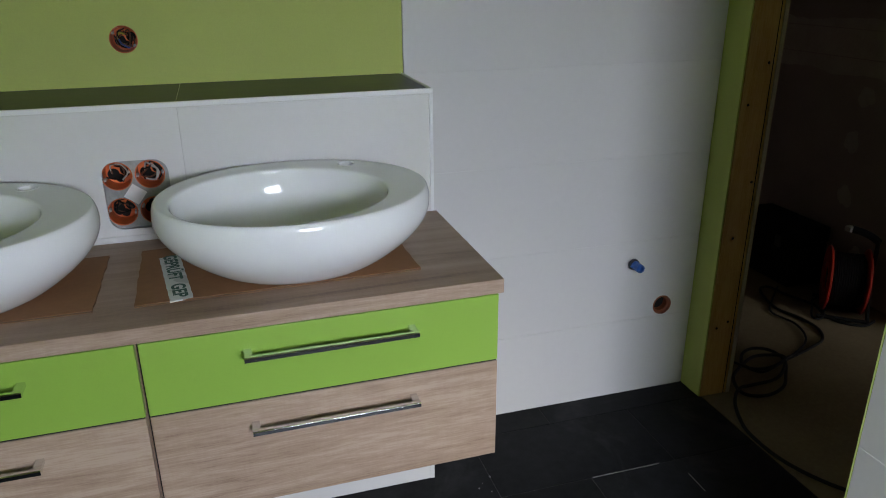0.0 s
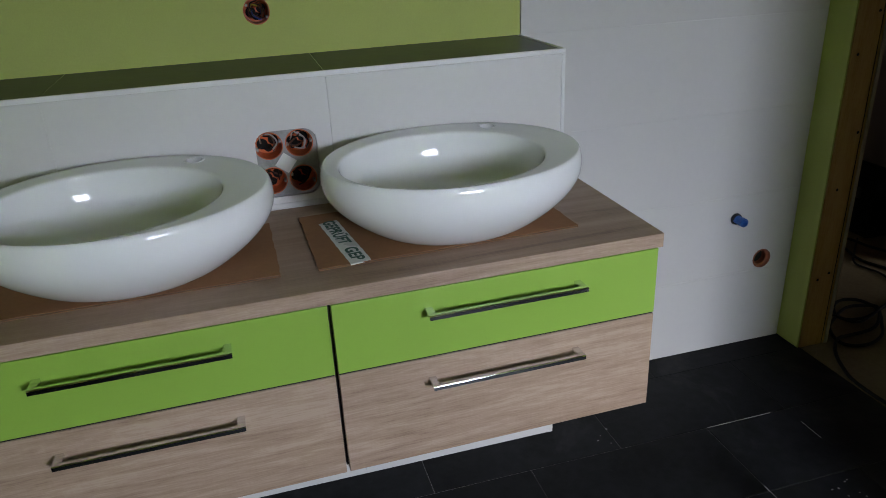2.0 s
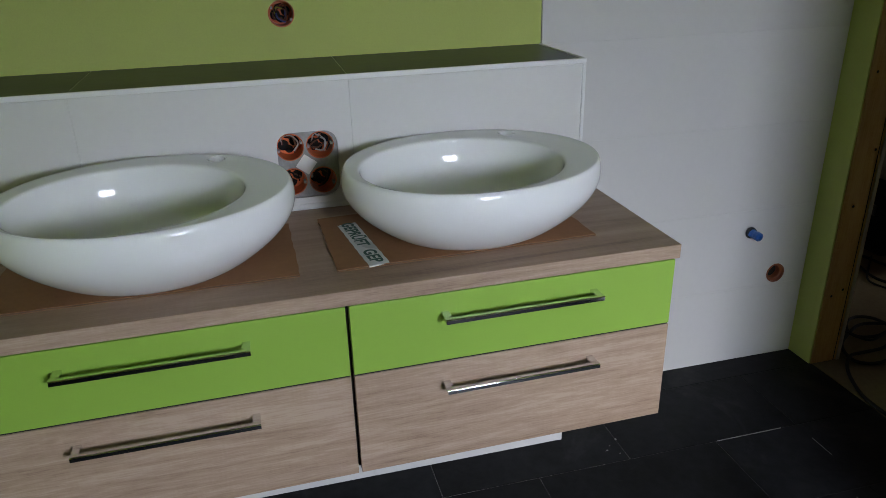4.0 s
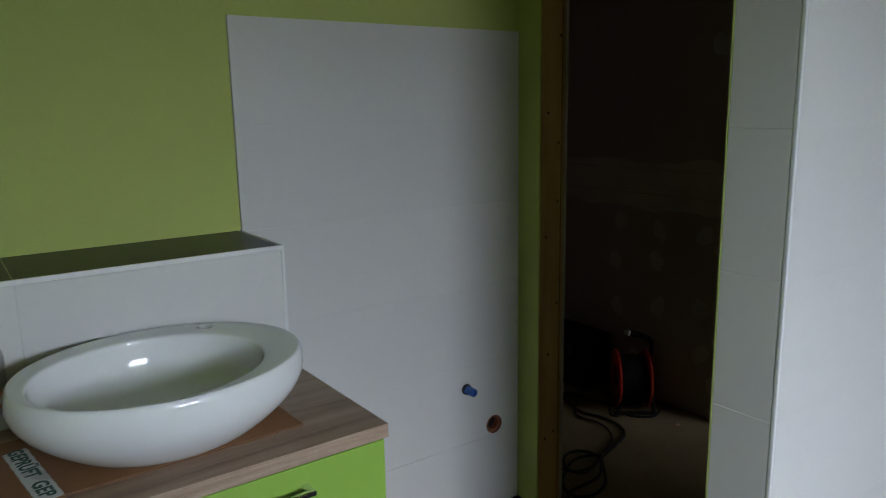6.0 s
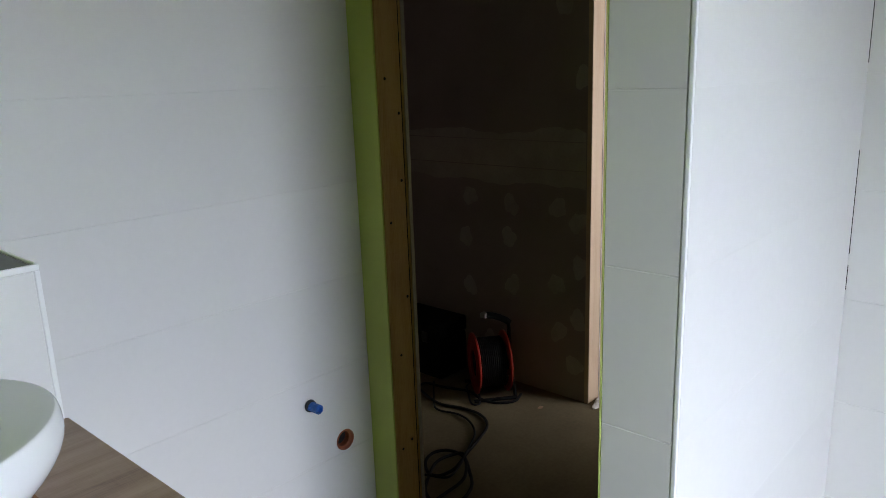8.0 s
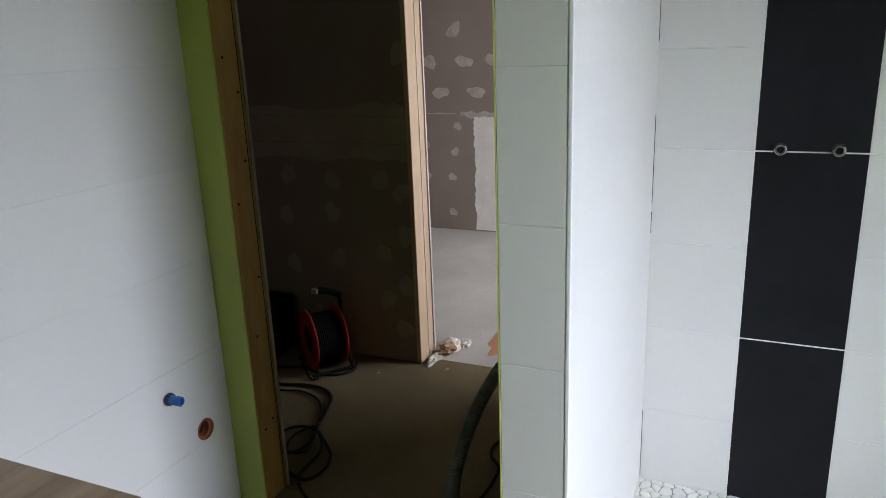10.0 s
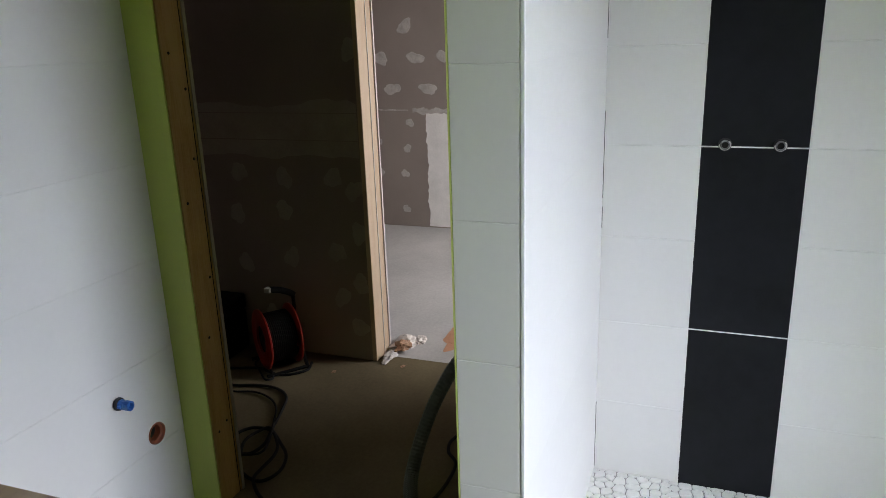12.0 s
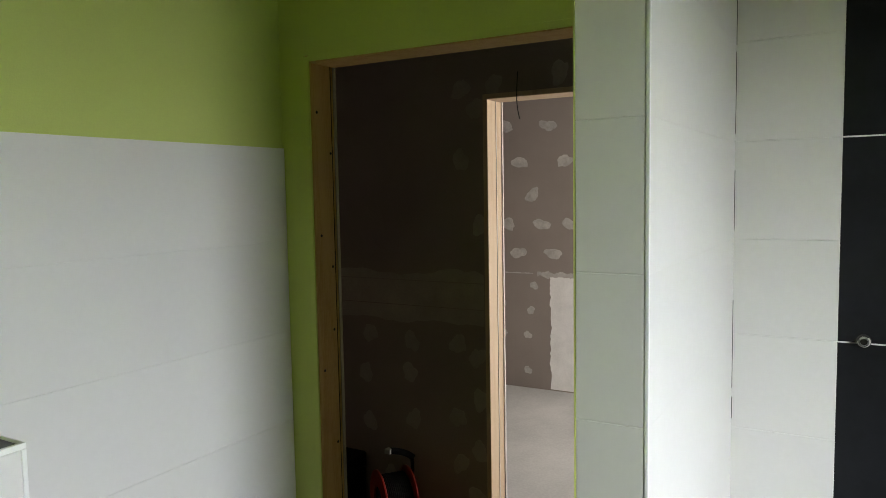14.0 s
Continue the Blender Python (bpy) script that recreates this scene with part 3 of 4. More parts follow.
smear(wall_far, X_FAR - 0.0002, 0.10, 0.545, 0.01, 0.95, 5, M["white_filler"], "filled_joint", 0.03, True)
smear(wall_far, X_FAR - 0.0015, 0.30, 0.66, 0.945, 0.985, 6, M["thin_filler"], "filled_joint", 0.02)
smear(wall_far, X_FAR - 0.0015, 0.70, 1.05, 0.968, 0.976, 7, M["thin_filler"], "filled_joint", 0.006)


# ---------------------------------------------------------------- vanity
def drawer_front(parent, x0, x1, z0, z1, mat, handle_z, label):
    y = -0.788
    d = part("drawer_front", box(x0, x1, y, y + 0.019, z0, z1, 0.0012, 2), mat, parent, label)
    cx = (x0 + x1) / 2
    bm = bmesh.new()                      # square bar with eased edges
    profile = ((-0.0285, 0.0058), (-0.0295, 0.0066), (-0.0376, 0.0066), (-0.0389, 0.0060), (-0.0396, 0.0048), (-0.0397, -0.0028), (-0.0390, -0.0034), (-0.0285, -0.0034))
    ends = [[bm.verts.new((cx + s * 0.168, y + py, handle_z + pz)) for py, pz in profile] for s in (-1, 1)]
    bm.faces.new(ends[0])
    bm.faces.new(ends[1][::-1])
    for k in range(len(profile)):
        n = (k + 1) % len(profile)
        bm.faces.new((ends[0][n], ends[0][k], ends[1][k], ends[1][n]))
    bmesh.ops.recalc_face_normals(bm, faces=bm.faces[:])
    for s in (-1, 1):
        xa = cx + s * 0.1605
        add_box(bm, xa - 0.0075, xa + 0.0075, y - 0.0300, y - 0.0002, handle_z - 0.0028, handle_z + 0.0064, 0.0012, 2)
    part("handle", bm, M["chrome"], d, "polished chrome bar handle")
    return d


SKEW = Matrix.Translation((0, LEDGE_Y - 0.002, 0)) @ pose(0, 0, 0, 0, 0, 0.6) @ Matrix.Translation((0, 0.002 - LEDGE_Y, 0))   # it hangs a touch askew


def vanity_unit(x0, x1):
    v = thing("vanity_cabinet", "wall-hung vanity unit with lime green and oak drawers", "cabinet", "vanity cabinets under the worktop", m=SKEW)
    part("body", box(x0 - 0.0008, x1 - 0.003, -0.768, LEDGE_Y - 0.002, 0.474, 0.865), M["carcass"], v, "carcass behind the drawers, blackened as gap shade")
    part("side_panel", box(x1 - 0.0028, x1 - 0.0002, -0.768, LEDGE_Y - 0.002, 0.472, 0.865), M["oak"], v)
    # added strip, painted dark as the shade in the gap between drawers
    part("rail", box(x0 + 0.0035, x1 - 0.0030, -0.7855, -0.7682, 0.7088, 0.7122), M["carcass"], v, "dark strip drawn as the shade between the drawers")
    drawer_front(v, x0 + 0.0035, x1 - 0.0015, 0.7125, 0.8645, M["green_front"], 0.818, "plain lime green drawer front")
    drawer_front(v, x0 + 0.0035, x1 - 0.0015, 0.471, 0.7085, M["oak"], 0.657, "light oak drawer front")
    return v


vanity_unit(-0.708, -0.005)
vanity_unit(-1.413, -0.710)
worktop = thing("worktop", "oak laminate worktop across both vanity units", "worktop", m=SKEW)
part("slab", box(-1.425, 0.0042, -0.7858, LEDGE_Y - 0.002, 0.866, 0.897, 0.0012, 2), M["oak_top"], worktop)
part("edge_band", box(-1.425, 0.0045, -0.7872, -0.7859, 0.8662, 0.8966, 0.0004), M["oak"], worktop, "lighter oak edge band")
part("edge_band", box(0.0043, 0.0056, -0.7858, LEDGE_Y - 0.002, 0.8662, 0.8966, 0.0004), M["oak"], worktop)


# washbasins: an oval bowl off-centre in a larger oval, with a wide deck at the tap hole
def basin_mesh():
    bm = bmesh.new()
    n = 72
    h = 0.155
    A, B = 0.293, 0.2345                  # outer half axes
    a, b, ox, oy = 0.230, 0.194, -0.031, -0.022   # inner opening and its shift
    rings = []

    def ring(cx, cy, ra, rb, z):
        rings.append([bm.verts.new((cx + ra * math.cos(k * math.tau / n), cy + rb * math.sin(k * math.tau / n), z)) for k in range(n)])

    ring(0, -0.004, 0.18 * A, 0.18 * B, 0.0)
    ring(0, -0.004, 0.60 * A, 0.60 * B, 0.0)
    for k in range(15):                   # outer side, swelling up to the rim
        t = k / 14
        s = 0.62 + 0.375 * math.sin(t * math.pi / 2) ** 0.92
        ring(0, -0.004 * (1 - t), s * A, s * B, 0.0015 + (h - 0.0355) * t ** 1.02)
    for k in range(1, 14):                # outer lip, leaning in towards the crease
        w = k / 13 * math.pi / 2
        ring(0, 0, 0.995 * A - 0.010 * (1 - math.cos(w)), 0.995 * B - 0.010 * (1 - math.cos(w)), h - 0.034 + 0.034 * math.sin(w))
    for k in range(1, 4):                 # deck, narrowing to the opening
        t = k / 4
        ring(ox * t, oy * t, (A - 0.0115) * (1 - t) + a * t, (B - 0.0112) * (1 - t) + b * t, h - 0.0015 * t)
    for k in range(0, 5):                 # inner lip
        w = k / 4 * math.pi / 2
        ring(ox, oy, a - 0.007 * math.sin(w), b - 0.007 * math.sin(w), h - 0.0015 - 0.007 * (1 - math.cos(w)))
    for k in range(1, 25):                # bowl
        t = math.sin(k / 24 * math.pi / 2)
        s = (1 - 0.12 * t) * math.sqrt(max(1 - t**5.2, 0))
        ring(ox, oy, max((a - 0.007) * s, 0.012), max((b - 0.007) * s, 0.012), h - 0.0085 - 0.109 * t)
    for p, q in zip(rings, rings[1:]):
        for k in range(n):
            m = (k + 1) % n
            bm.faces.new((p[k], p[m], q[m], q[k]))
    bm.faces.new(rings[0][::-1])
    bm.faces.new(rings[-1])
    return bm


def with_hole(bm, x, y, z, r, depth):
    """The mesh with a round blind hole bored into it from above."""
    body, tool = (bpy.data.objects.new("tmp", bpy.data.meshes.new("tmp")) for _ in range(2))
    bmesh.ops.recalc_face_normals(bm, faces=bm.faces[:])
    bm.to_mesh(body.data)
    bm.free()
    cyl = lathe([(0, z - depth), (r, z - depth), (r, z + 0.01), (0, z + 0.01)], 32)
    bmesh.ops.translate(cyl, verts=cyl.verts[:], vec=(x, y, 0))
    bmesh.ops.recalc_face_normals(cyl, faces=cyl.faces[:])
    cyl.to_mesh(tool.data)
    cyl.free()
    for o in (body, tool):
        scene.collection.objects.link(o)
    cut = body.modifiers.new("cut", "BOOLEAN")
    cut.object, cut.operation, cut.solver = tool, "DIFFERENCE", "EXACT"
    bpy.context.view_layer.update()
    me = bpy.data.meshes.new_from_object(body.evaluated_get(bpy.context.evaluated_depsgraph_get()))
    for o in (body, tool):
        bpy.data.objects.remove(o)
    me.materials.clear()
    me.materials.append(M["ceramic"])
    return me


basin = thing("washbasin", "glossy white oval countertop washbasin, no tap fitted", "washbasin", "two washbasins on the worktop",
              m=SKEW @ pose(-0.380, -0.5415, 0.9040, 1.4, 0, 3))
part("bowl", with_hole(basin_mesh(), 0.147, 0.157, 0.1545, 0.0175, 0.030), None, basin, soft=True)
part("tap_hole", lathe([(0.0176, -0.001), (0.0195, 0.0004), (0.0215, 0.0010), (0.0225, -0.0003), (0.0210, -0.001), (0.0176, -0.001)], 28), M["ceramic"], basin,
     "open tap hole", m=pose(0.147, 0.157, 0.1545), soft=True)
copy_thing(basin, SKEW @ pose(-1.060, -0.5415, 0.9052, 2.2, 0, 3))


def cardboard(x0, x1, y0, y1, turn, tape):
    c = thing("cardboard_sheet", "brown cardboard sheet with white tape laid under a washbasin" if tape else "plain brown cardboard sheet laid under a washbasin",
              "cardboard", "cardboard under the washbasins", m=SKEW @ pose((x0 + x1) / 2, (y0 + y1) / 2, 0.8972, 0, 0, turn))
    w, h = (x1 - x0) / 2, (y1 - y0) / 2
    rnd = random.Random(int(100 * x1) + 500)
    pts = []
    for (ax, ay), (bx, by) in (((-w, -h), (w, -h)), ((w, -h), (w, h)), ((w, h), (-w, h)), ((-w, h), (-w, -h))):
        for k in range(14):
            t = k / 14
            j = 0.0016
            pts.append((ax + (bx - ax) * t + rnd.uniform(-j, j), ay + (by - ay) * t + rnd.uniform(-j, j)))
    for z0, z1, mat, nm in ((0.0, 0.0009, "card", "under_liner"), (0.0009, 0.0036, "card_edge", "flute_core"), (0.0036, 0.0046, "card", "top_liner")):
        s = 0.998 if nm == "flute_core" else 1.0
        bm = bmesh.new()
        lo = [bm.verts.new((x * s, y * s, z0)) for x, y in pts]
        hi = [bm.verts.new((x * s, y * s, z1)) for x, y in pts]
        bm.faces.new(lo[::-1])
        bm.faces.new(hi)
        for k in range(len(pts)):
            m = (k + 1) % len(pts)
            bm.faces.new((lo[k], lo[m], hi[m], hi[k]))
        part(nm, bm, M[mat], c)
    return c


cardboard(-1.36, -0.784, -0.694, -0.40, 0, False)
sheet = cardboard(-0.713, -0.148, -0.692, -0.388, 1.2, True)
# tape runs from back to front over the sheet, folded at its front edge
tb = bmesh.new()
rows_t = []
for k in range(15):
    t = k / 14
    w = 0.0215
    cx = -0.224 + 0.026 * t + (0.001 if k % 2 else 0)
    y = 0.094 - 0.246 * t
    rows_t.append([tb.verts.new((cx + s * w, y + s * 0.004, 0.0049 + 0.0003 * math.sin(9 * t + s))) for s in (-1, -0.33, 0.33, 1)])
rows_t.append([tb.verts.new((v.co.x, v.co.y - 0.0010, 0.0030)) for v in rows_t[-1]])
for p, q in zip(rows_t, rows_t[1:]):
    for k in range(3):
        tb.faces.new((p[k], p[k + 1], q[k + 1], q[k]))
tape_ob = part("tape", tb, M["tape"], sheet, "white tape with dark green lettering")
solid = tape_ob.modifiers.new("thickness", "SOLIDIFY")
solid.thickness, solid.offset = 0.0002, 1
def word(body, along, length):
    """One printed word on the tape, as flat letters."""
    text = bpy.data.curves.new("lettering", "FONT")
    text.body, text.size, text.extrude, text.space_character, text.offset = body, 0.037, 0.0001, 1.05, 0.0012
    temp = bpy.data.objects.new("lettering", text)
    scene.collection.objects.link(temp)
    bpy.context.view_layer.update()
    letters = bpy.data.meshes.new_from_object(temp.evaluated_get(bpy.context.evaluated_depsgraph_get()))
    bpy.data.objects.remove(temp)
    wide = max(v.co.x for v in letters.vertices)
    for v in letters.vertices:
        v.co.x = v.co.x * length / wide + along
    letters.materials.clear()
    letters.materials.append(M["ink"])
    return part("lettering", letters, None, tape_ob, m=pose(-0.236, 0.097, 0.0056, 0, 0, -84.0))


word("GEPR\u00dcFT", 0.0, 0.146)
word("GEP", 0.170, 0.070)


# ---------------------------------------------------------------- electrics and pipes
def cup(parent, x, y, z, r, depth, seed, wires):
    """An open flush box set into a wall that faces -y, with loose wires inside."""
    bm = lathe([(r - 0.002, 0.0), (r, 0.0), (r, depth), (0, depth), (0, depth - 0.002), (r - 0.003, depth - 0.002), (r - 0.002, 0.0)], 28)
    c = part("socket_box", bm, M["box_orange"], parent, "orange flush-mounted socket box", m=pose(x, y, z, -90), soft=True)
    rnd = random.Random(seed)
    for a in (20, 200):
        px, pz = (r - 0.005) * math.cos(radians(a + seed * 13)), (r - 0.005) * math.sin(radians(a + seed * 13))
        part("screw_lug", box(px - 0.003, px + 0.003, pz - 0.003, pz + 0.003, 0.001, 0.02, 0.001), M["wire_grey"], c)
    for ox, oz, rr in ((-0.45, 0.2, 0.40), (0.45, -0.1, 0.36), (0.0, 0.55, 0.3)):
        part("knockout", lathe([(0, 0), (rr * r, 0), (rr * r, -0.001), (0, -0.001)], 16), M["void"], c,
             m=pose(ox * r * 0.9, oz * r * 0.9, depth - 0.003))
    for w in wires:
        a = rnd.uniform(0, math.tau)
        p0 = (0.5 * r * math.cos(a), 0.5 * r * math.sin(a), depth - 0.004)
        pts = [p0]
        for k in range(4):
            a += rnd.uniform(0.6, 1.6)
            q = rnd.uniform(0.35, 0.78) * r
            pts.append((q * math.cos(a), q * math.sin(a), depth * (0.75 - 0.16 * k)))
        part("loose_wire", add_tube(bmesh.new(), spline(pts, 5), 0.0019, 6), M[w], c, soft=True)
    return c


socket_1 = thing("wall_socket_box", "round orange socket box with loose wires in green wall", "socket box")
cup(socket_1, SOCKET_1[0], 0.0066, SOCKET_1[1], 0.034, 0.058, 1, ["wire_brown", "wire_black", "wire_blue", "wire_yellow", "wire_brown", "wire_black", "wire_brown"])
quad = thing("socket_cluster", "four open orange socket boxes in a grey mortar cut-out", "socket box")
centres = ((-0.756, 1.0515), (-0.6845, 1.0515), (-0.756, 0.966), (-0.6845, 0.964))
part("mortar_bed", plate(rounded(-0.7865, -0.6435, 0.9255, 1.0875, 0.0315), [circle(cx, cz, 0.0335) for cx, cz in centres], -0.296, -0.290), M["mortar"], quad,
     "rough grey mortar")
for i, (cx, cz) in enumerate(centres):
    cup(quad, cx, -0.2975, cz, 0.0332, 0.055, 11 + i, (["wire_brown", "wire_black", "wire_black", "wire_grey"], ["wire_grey", "wire_black", "wire_brown", "wire_black", "wire_grey"],
                                                      ["wire_brown", "wire_black", "wire_black"], ["wire_black", "wire_brown", "wire_brown", "wire_black", "wire_black", "wire_black"])[i])
part("paper_square", box(-0.0185, 0.0185, -0.0006, 0.0006, -0.0185, 0.0185), M["paper"], quad, "white square of paper", m=pose(-0.7215, -0.3035, 1.008, 3, 38, 2))

drain = thing("drain_pipe", "rust-brown waste pipe opening in the tiled wall", "pipe")
part("pipe_socket", lathe([(0.033, 0.0), (0.0362, 0.0), (0.0365, 0.0035), (0.0365, 0.062), (0, 0.062), (0, 0.058), (0.031, 0.058), (0.033, 0.0)], 32), M["drain_brown"], drain,
     m=pose(DRAIN[0], -0.0035, DRAIN[1], -90), soft=True)
part("seal_ring", lathe([(0.0262, 0.010), (0.0325, 0.006), (0.0325, 0.016), (0.0262, 0.014), (0.0262, 0.010)], 28), M["drain_brown"], drain,
     m=pose(DRAIN[0], -0.001, DRAIN[1], -90), soft=True)
part("cut_edge", lathe([(0.0372, 0.0004), (0.0410, 0.0001), (0.0402, -0.0008), (0.0372, -0.0006), (0.0372, 0.0004)], 30), M["grout_white"], drain, "chipped pale tile edge", m=pose(DRAIN[0], 0, DRAIN[1], -90))
# black disc paints the shade deep in the pipe
part("inside", lathe([(0, 0.030), (0.0255, 0.030), (0.0255, 0.034), (0, 0.034)], 24), M["void"], drain, m=pose(DRAIN[0], 0, DRAIN[1], -90))
plug = thing("water_pipe_stub", "blue plastic test plug on the wall water pipe", "pipe")
part("sleeve", lathe([(0, 0.0), (0.017, 0.0), (0.021, -0.006), (0.0195, -0.014), (0.014, -0.016), (0, -0.016)], 14), M["black_plastic"], plug, "dark rubber collar",
     m=pose(0.809, -0.0003, 0.524, -90), soft=True)
stub = part("plug", lathe([(0, -0.012), (0.0155, -0.012), (0.0160, -0.022), (0.0142, -0.024), (0.0142, -0.034), (0.0158, -0.036), (0.0158, -0.053), (0.0115, -0.054), (0.0105, -0.040), (0, -0.040)], 10),
            M["blue_plastic"], plug, m=pose(0.809, 0, 0.524, -90))
part("plug_wing", box(-0.021, 0.021, -0.004, 0.004, -0.03, -0.018, 0.002), M["blue_plastic"], stub)

for ty in (-1.664, -1.817):
    tp = thing("shower_pipe_stub", "open threaded steel pipe stub in charcoal tile", "pipe", "shower pipe stubs", m=pose(X_SHOWER, ty, 1.2120, 0, -90, 0) @ Matrix.Scale(0.87, 4))
    prof = [(0.0118, -0.004), (0.0118, 0.026), (0.0128, 0.027), (0.0150, 0.026)]
    for k in range(9):
        prof += [(0.0158 - 0.0010 * (k % 2), 0.025 - 0.003 * k)]
    prof += [(0.0150, -0.004), (0.0118, -0.004)]
    part("threaded_pipe", lathe(prof, 24), M["steel"], tp)
    # black disc in place of the unlit depth of the bore
    part("bore", lathe([(0, 0.016), (0.0117, 0.016), (0.0117, 0.012), (0, 0.012)], 20), M["void"], tp)
    part("gasket", lathe([(0.0160, 0.0004), (0.0222, 0.0004), (0.0226, 0.0030), (0.0205, 0.0052), (0.0160, 0.0056), (0.0160, 0.0004)], 24), M["black_plastic"], tp,
         "black rubber gasket", soft=True)
    part("sealing_hemp", add_tube(bmesh.new(), [(0.0178 * math.cos(a * 0.26), 0.0178 * math.sin(a * 0.26), 0.0075 + 0.0002 * a) for a in range(6, 22)], 0.0022, 6),
         M["filler"], tp, "pale sealing tape round the thread", soft=True)


# ---------------------------------------------------------------- hall clutter
AX = Vector((-0.783, 0.623, 0)).normalized()
REEL = Vector((2.132, 0.322, 0.155))
reel_m = Matrix.LocRotScale(REEL, AX.to_track_quat("Z", "Y"), None)
reel = thing("cable_reel", "red and black cable reel on the hall floor", "cable reel")
for s in (-1, 1):
    bm = lathe([(0.070, -0.004), (0.142, -0.006), (0.150, -0.002), (0.150, 0.005), (0.140, 0.008), (0.130, 0.004), (0.090, 0.003), (0.080, 0.007), (0.070, 0.007), (0.070, -0.004)], 44)
    part("flange", bm, M["reel_red"], reel, "red reel flange", m=reel_m @ pose(0, 0, s * 0.076, 0 if s > 0 else 180), soft=True)
hub = [(0, -0.078), (0.065, -0.078), (0.065, 0.070), (0.056, 0.074), (0.030, 0.066), (0.024, 0.078), (0, 0.078)]
part("hub", lathe(hub, 28), M["black_plastic"], reel, m=reel_m, soft=True)
turns, coil = 13, []
for j in range(turns * 24 * 2):
    k = j / 24
    up = k if k < turns else 2 * turns - k
    rr = 0.112 if k < turns else 0.1200
    coil.append((rr * math.cos(k * math.tau), rr * math.sin(k * math.tau), -0.062 + 0.0095 * up))
wound = add_tube(bmesh.new(), coil, 0.0046, 6)
part("wound_cable", wound, M["wound_rubber"], reel, soft=True)
reel.children[-1].matrix_basis = reel_m
fr = bmesh.new()
side = Vector((0.623, 0.783, 0)).normalized()
for s in (-1,):
    c0 = Vector((REEL.x, REEL.y, 0)) + AX * s * 0.098
    add_tube(fr, spline([c0 + side * 0.12 + Vector((0, 0, 0.010)), c0 + side * 0.06 + Vector((0, 0, 0.10)), c0 + Vector((0, 0, 0.20)), c0 + Vector((0, 0, 0.345))], 6), 0.009, 8)
    add_tube(fr, spline([c0 - side * 0.12 + Vector((0, 0, 0.010)), c0 - side * 0.05 + Vector((0, 0, 0.10)), c0 + Vector((0, 0, 0.18))], 6), 0.009, 8)
c1, c2 = (Vector((REEL.x, REEL.y, 0.010)) + side * q for q in (0.12, -0.12))
for c in (c1, c2):
    add_tube(fr, [c - AX * 0.105, c + AX * 0.105], 0.009, 8)
part("stand", fr, M["wound_rubber"], reel, "black tube stand", soft=True)
top = Vector((REEL.x, REEL.y, 0.378))
part("handle", add_tube(bmesh.new(), spline([top - AX * 0.102 + Vector((0, 0, -0.030)), top - AX * 0.075 + Vector((0, 0, -0.010)), top - AX * 0.03 + Vector((0, 0, 0.010)), top + AX * 0.015 + Vector((0, 0, 0.020))], 6), 0.016, 10),
     M["wound_rubber"], reel, "black carrying grip", soft=True)
part("socket_lid", box(-0.016, 0.016, -0.016, 0.016, -0.012, 0.012, 0.004, 2), M["wire_grey"], reel, "pale grey end cap", m=Matrix.Translation(top + AX * 0.022 + Vector((0, 0, 0.020))))

# black box put in for an unidentified black area behind the reel
tool_case = thing("tool_case", "black lidded box filling the dark area behind the cable reel", "case")
part("case_body", box(2.075, 2.285, 0.60, 1.02, 0.0, 0.215, 0.014, 3), M["wound_rubber"], tool_case)
part("case_lid", box(2.072, 2.288, 0.597, 1.023, 0.218, 0.300, 0.016, 3), M["wound_rubber"], tool_case)
for cy in (0.70, 0.92):
    part("latch", box(2.064, 2.074, cy - 0.02, cy + 0.02, 0.19, 0.245, 0.003), M["black_plastic"], tool_case)

lead_pts = [(2.18, 0.17, 0.008), (2.10, 0.15, 0.007), (2.03, 0.21, 0.007), (2.02, 0.29, 0.007), (2.05, 0.38, 0.007), (2.04, 0.44, 0.007), (2.01, 0.53, 0.007), (1.99, 0.63, 0.007),
            (1.92, 0.60, 0.007), (1.86, 0.42, 0.007), (1.89, 0.30, 0.007), (1.89, 0.19, 0.007), (1.83, 0.10, 0.007), (1.71, 0.05, 0.007), (1.58, 0.01, 0.008), (1.46, -0.03, 0.010),
            (1.38, -0.02, 0.012), (1.37, 0.03, 0.012), (1.43, 0.10, 0.010), (1.50, 0.12, 0.010), (1.55, 0.08, 0.012), (1.54, -0.01, 0.018), (1.47, -0.10, 0.014), (1.41, -0.16, 0.010),
            (1.33, -0.19, 0.008), (1.26, -0.18, 0.008), (1.23, -0.14, 0.010), (1.26, -0.06, 0.016), (1.34, 0.0, 0.018), (1.44, 0.05, 0.018), (1.52, 0.04, 0.018), (1.55, 0.0, 0.022),
            (1.46, -0.09, 0.020), (1.39, -0.12, 0.016), (1.30, -0.12, 0.012), (1.23, -0.135, 0.018), (1.17, -0.19, 0.010), (1.12, -0.28, 0.007), (1.09, -0.38, 0.007), (1.10, -0.54, 0.007),
            (1.18, -0.70, 0.007), (1.32, -0.80, 0.007), (1.54, -0.81, 0.007), (1.63, -0.75, 0.007), (1.72, -0.74, 0.007), (1.80, -0.80, 0.007), (1.72, -0.90, 0.007)]
lead = tagged(part("extension_lead", add_tube(bmesh.new(), spline(lead_pts, 8), 0.0065, 8), M["wire_black"], soft=True),
              "black extension lead lying in loops on the screed", "cable")
lead2 = [(2.02, 0.60, 0.013), (1.91, 0.50, 0.008), (1.81, 0.39, 0.007), (1.83, 0.27, 0.007), (1.80, 0.17, 0.007), (1.73, 0.09, 0.008), (1.62, 0.03, 0.010), (1.55, -0.01, 0.028),
         (1.46, -0.05, 0.024), (1.38, -0.06, 0.020), (1.33, 0.03, 0.022), (1.27, 0.10, 0.008)]
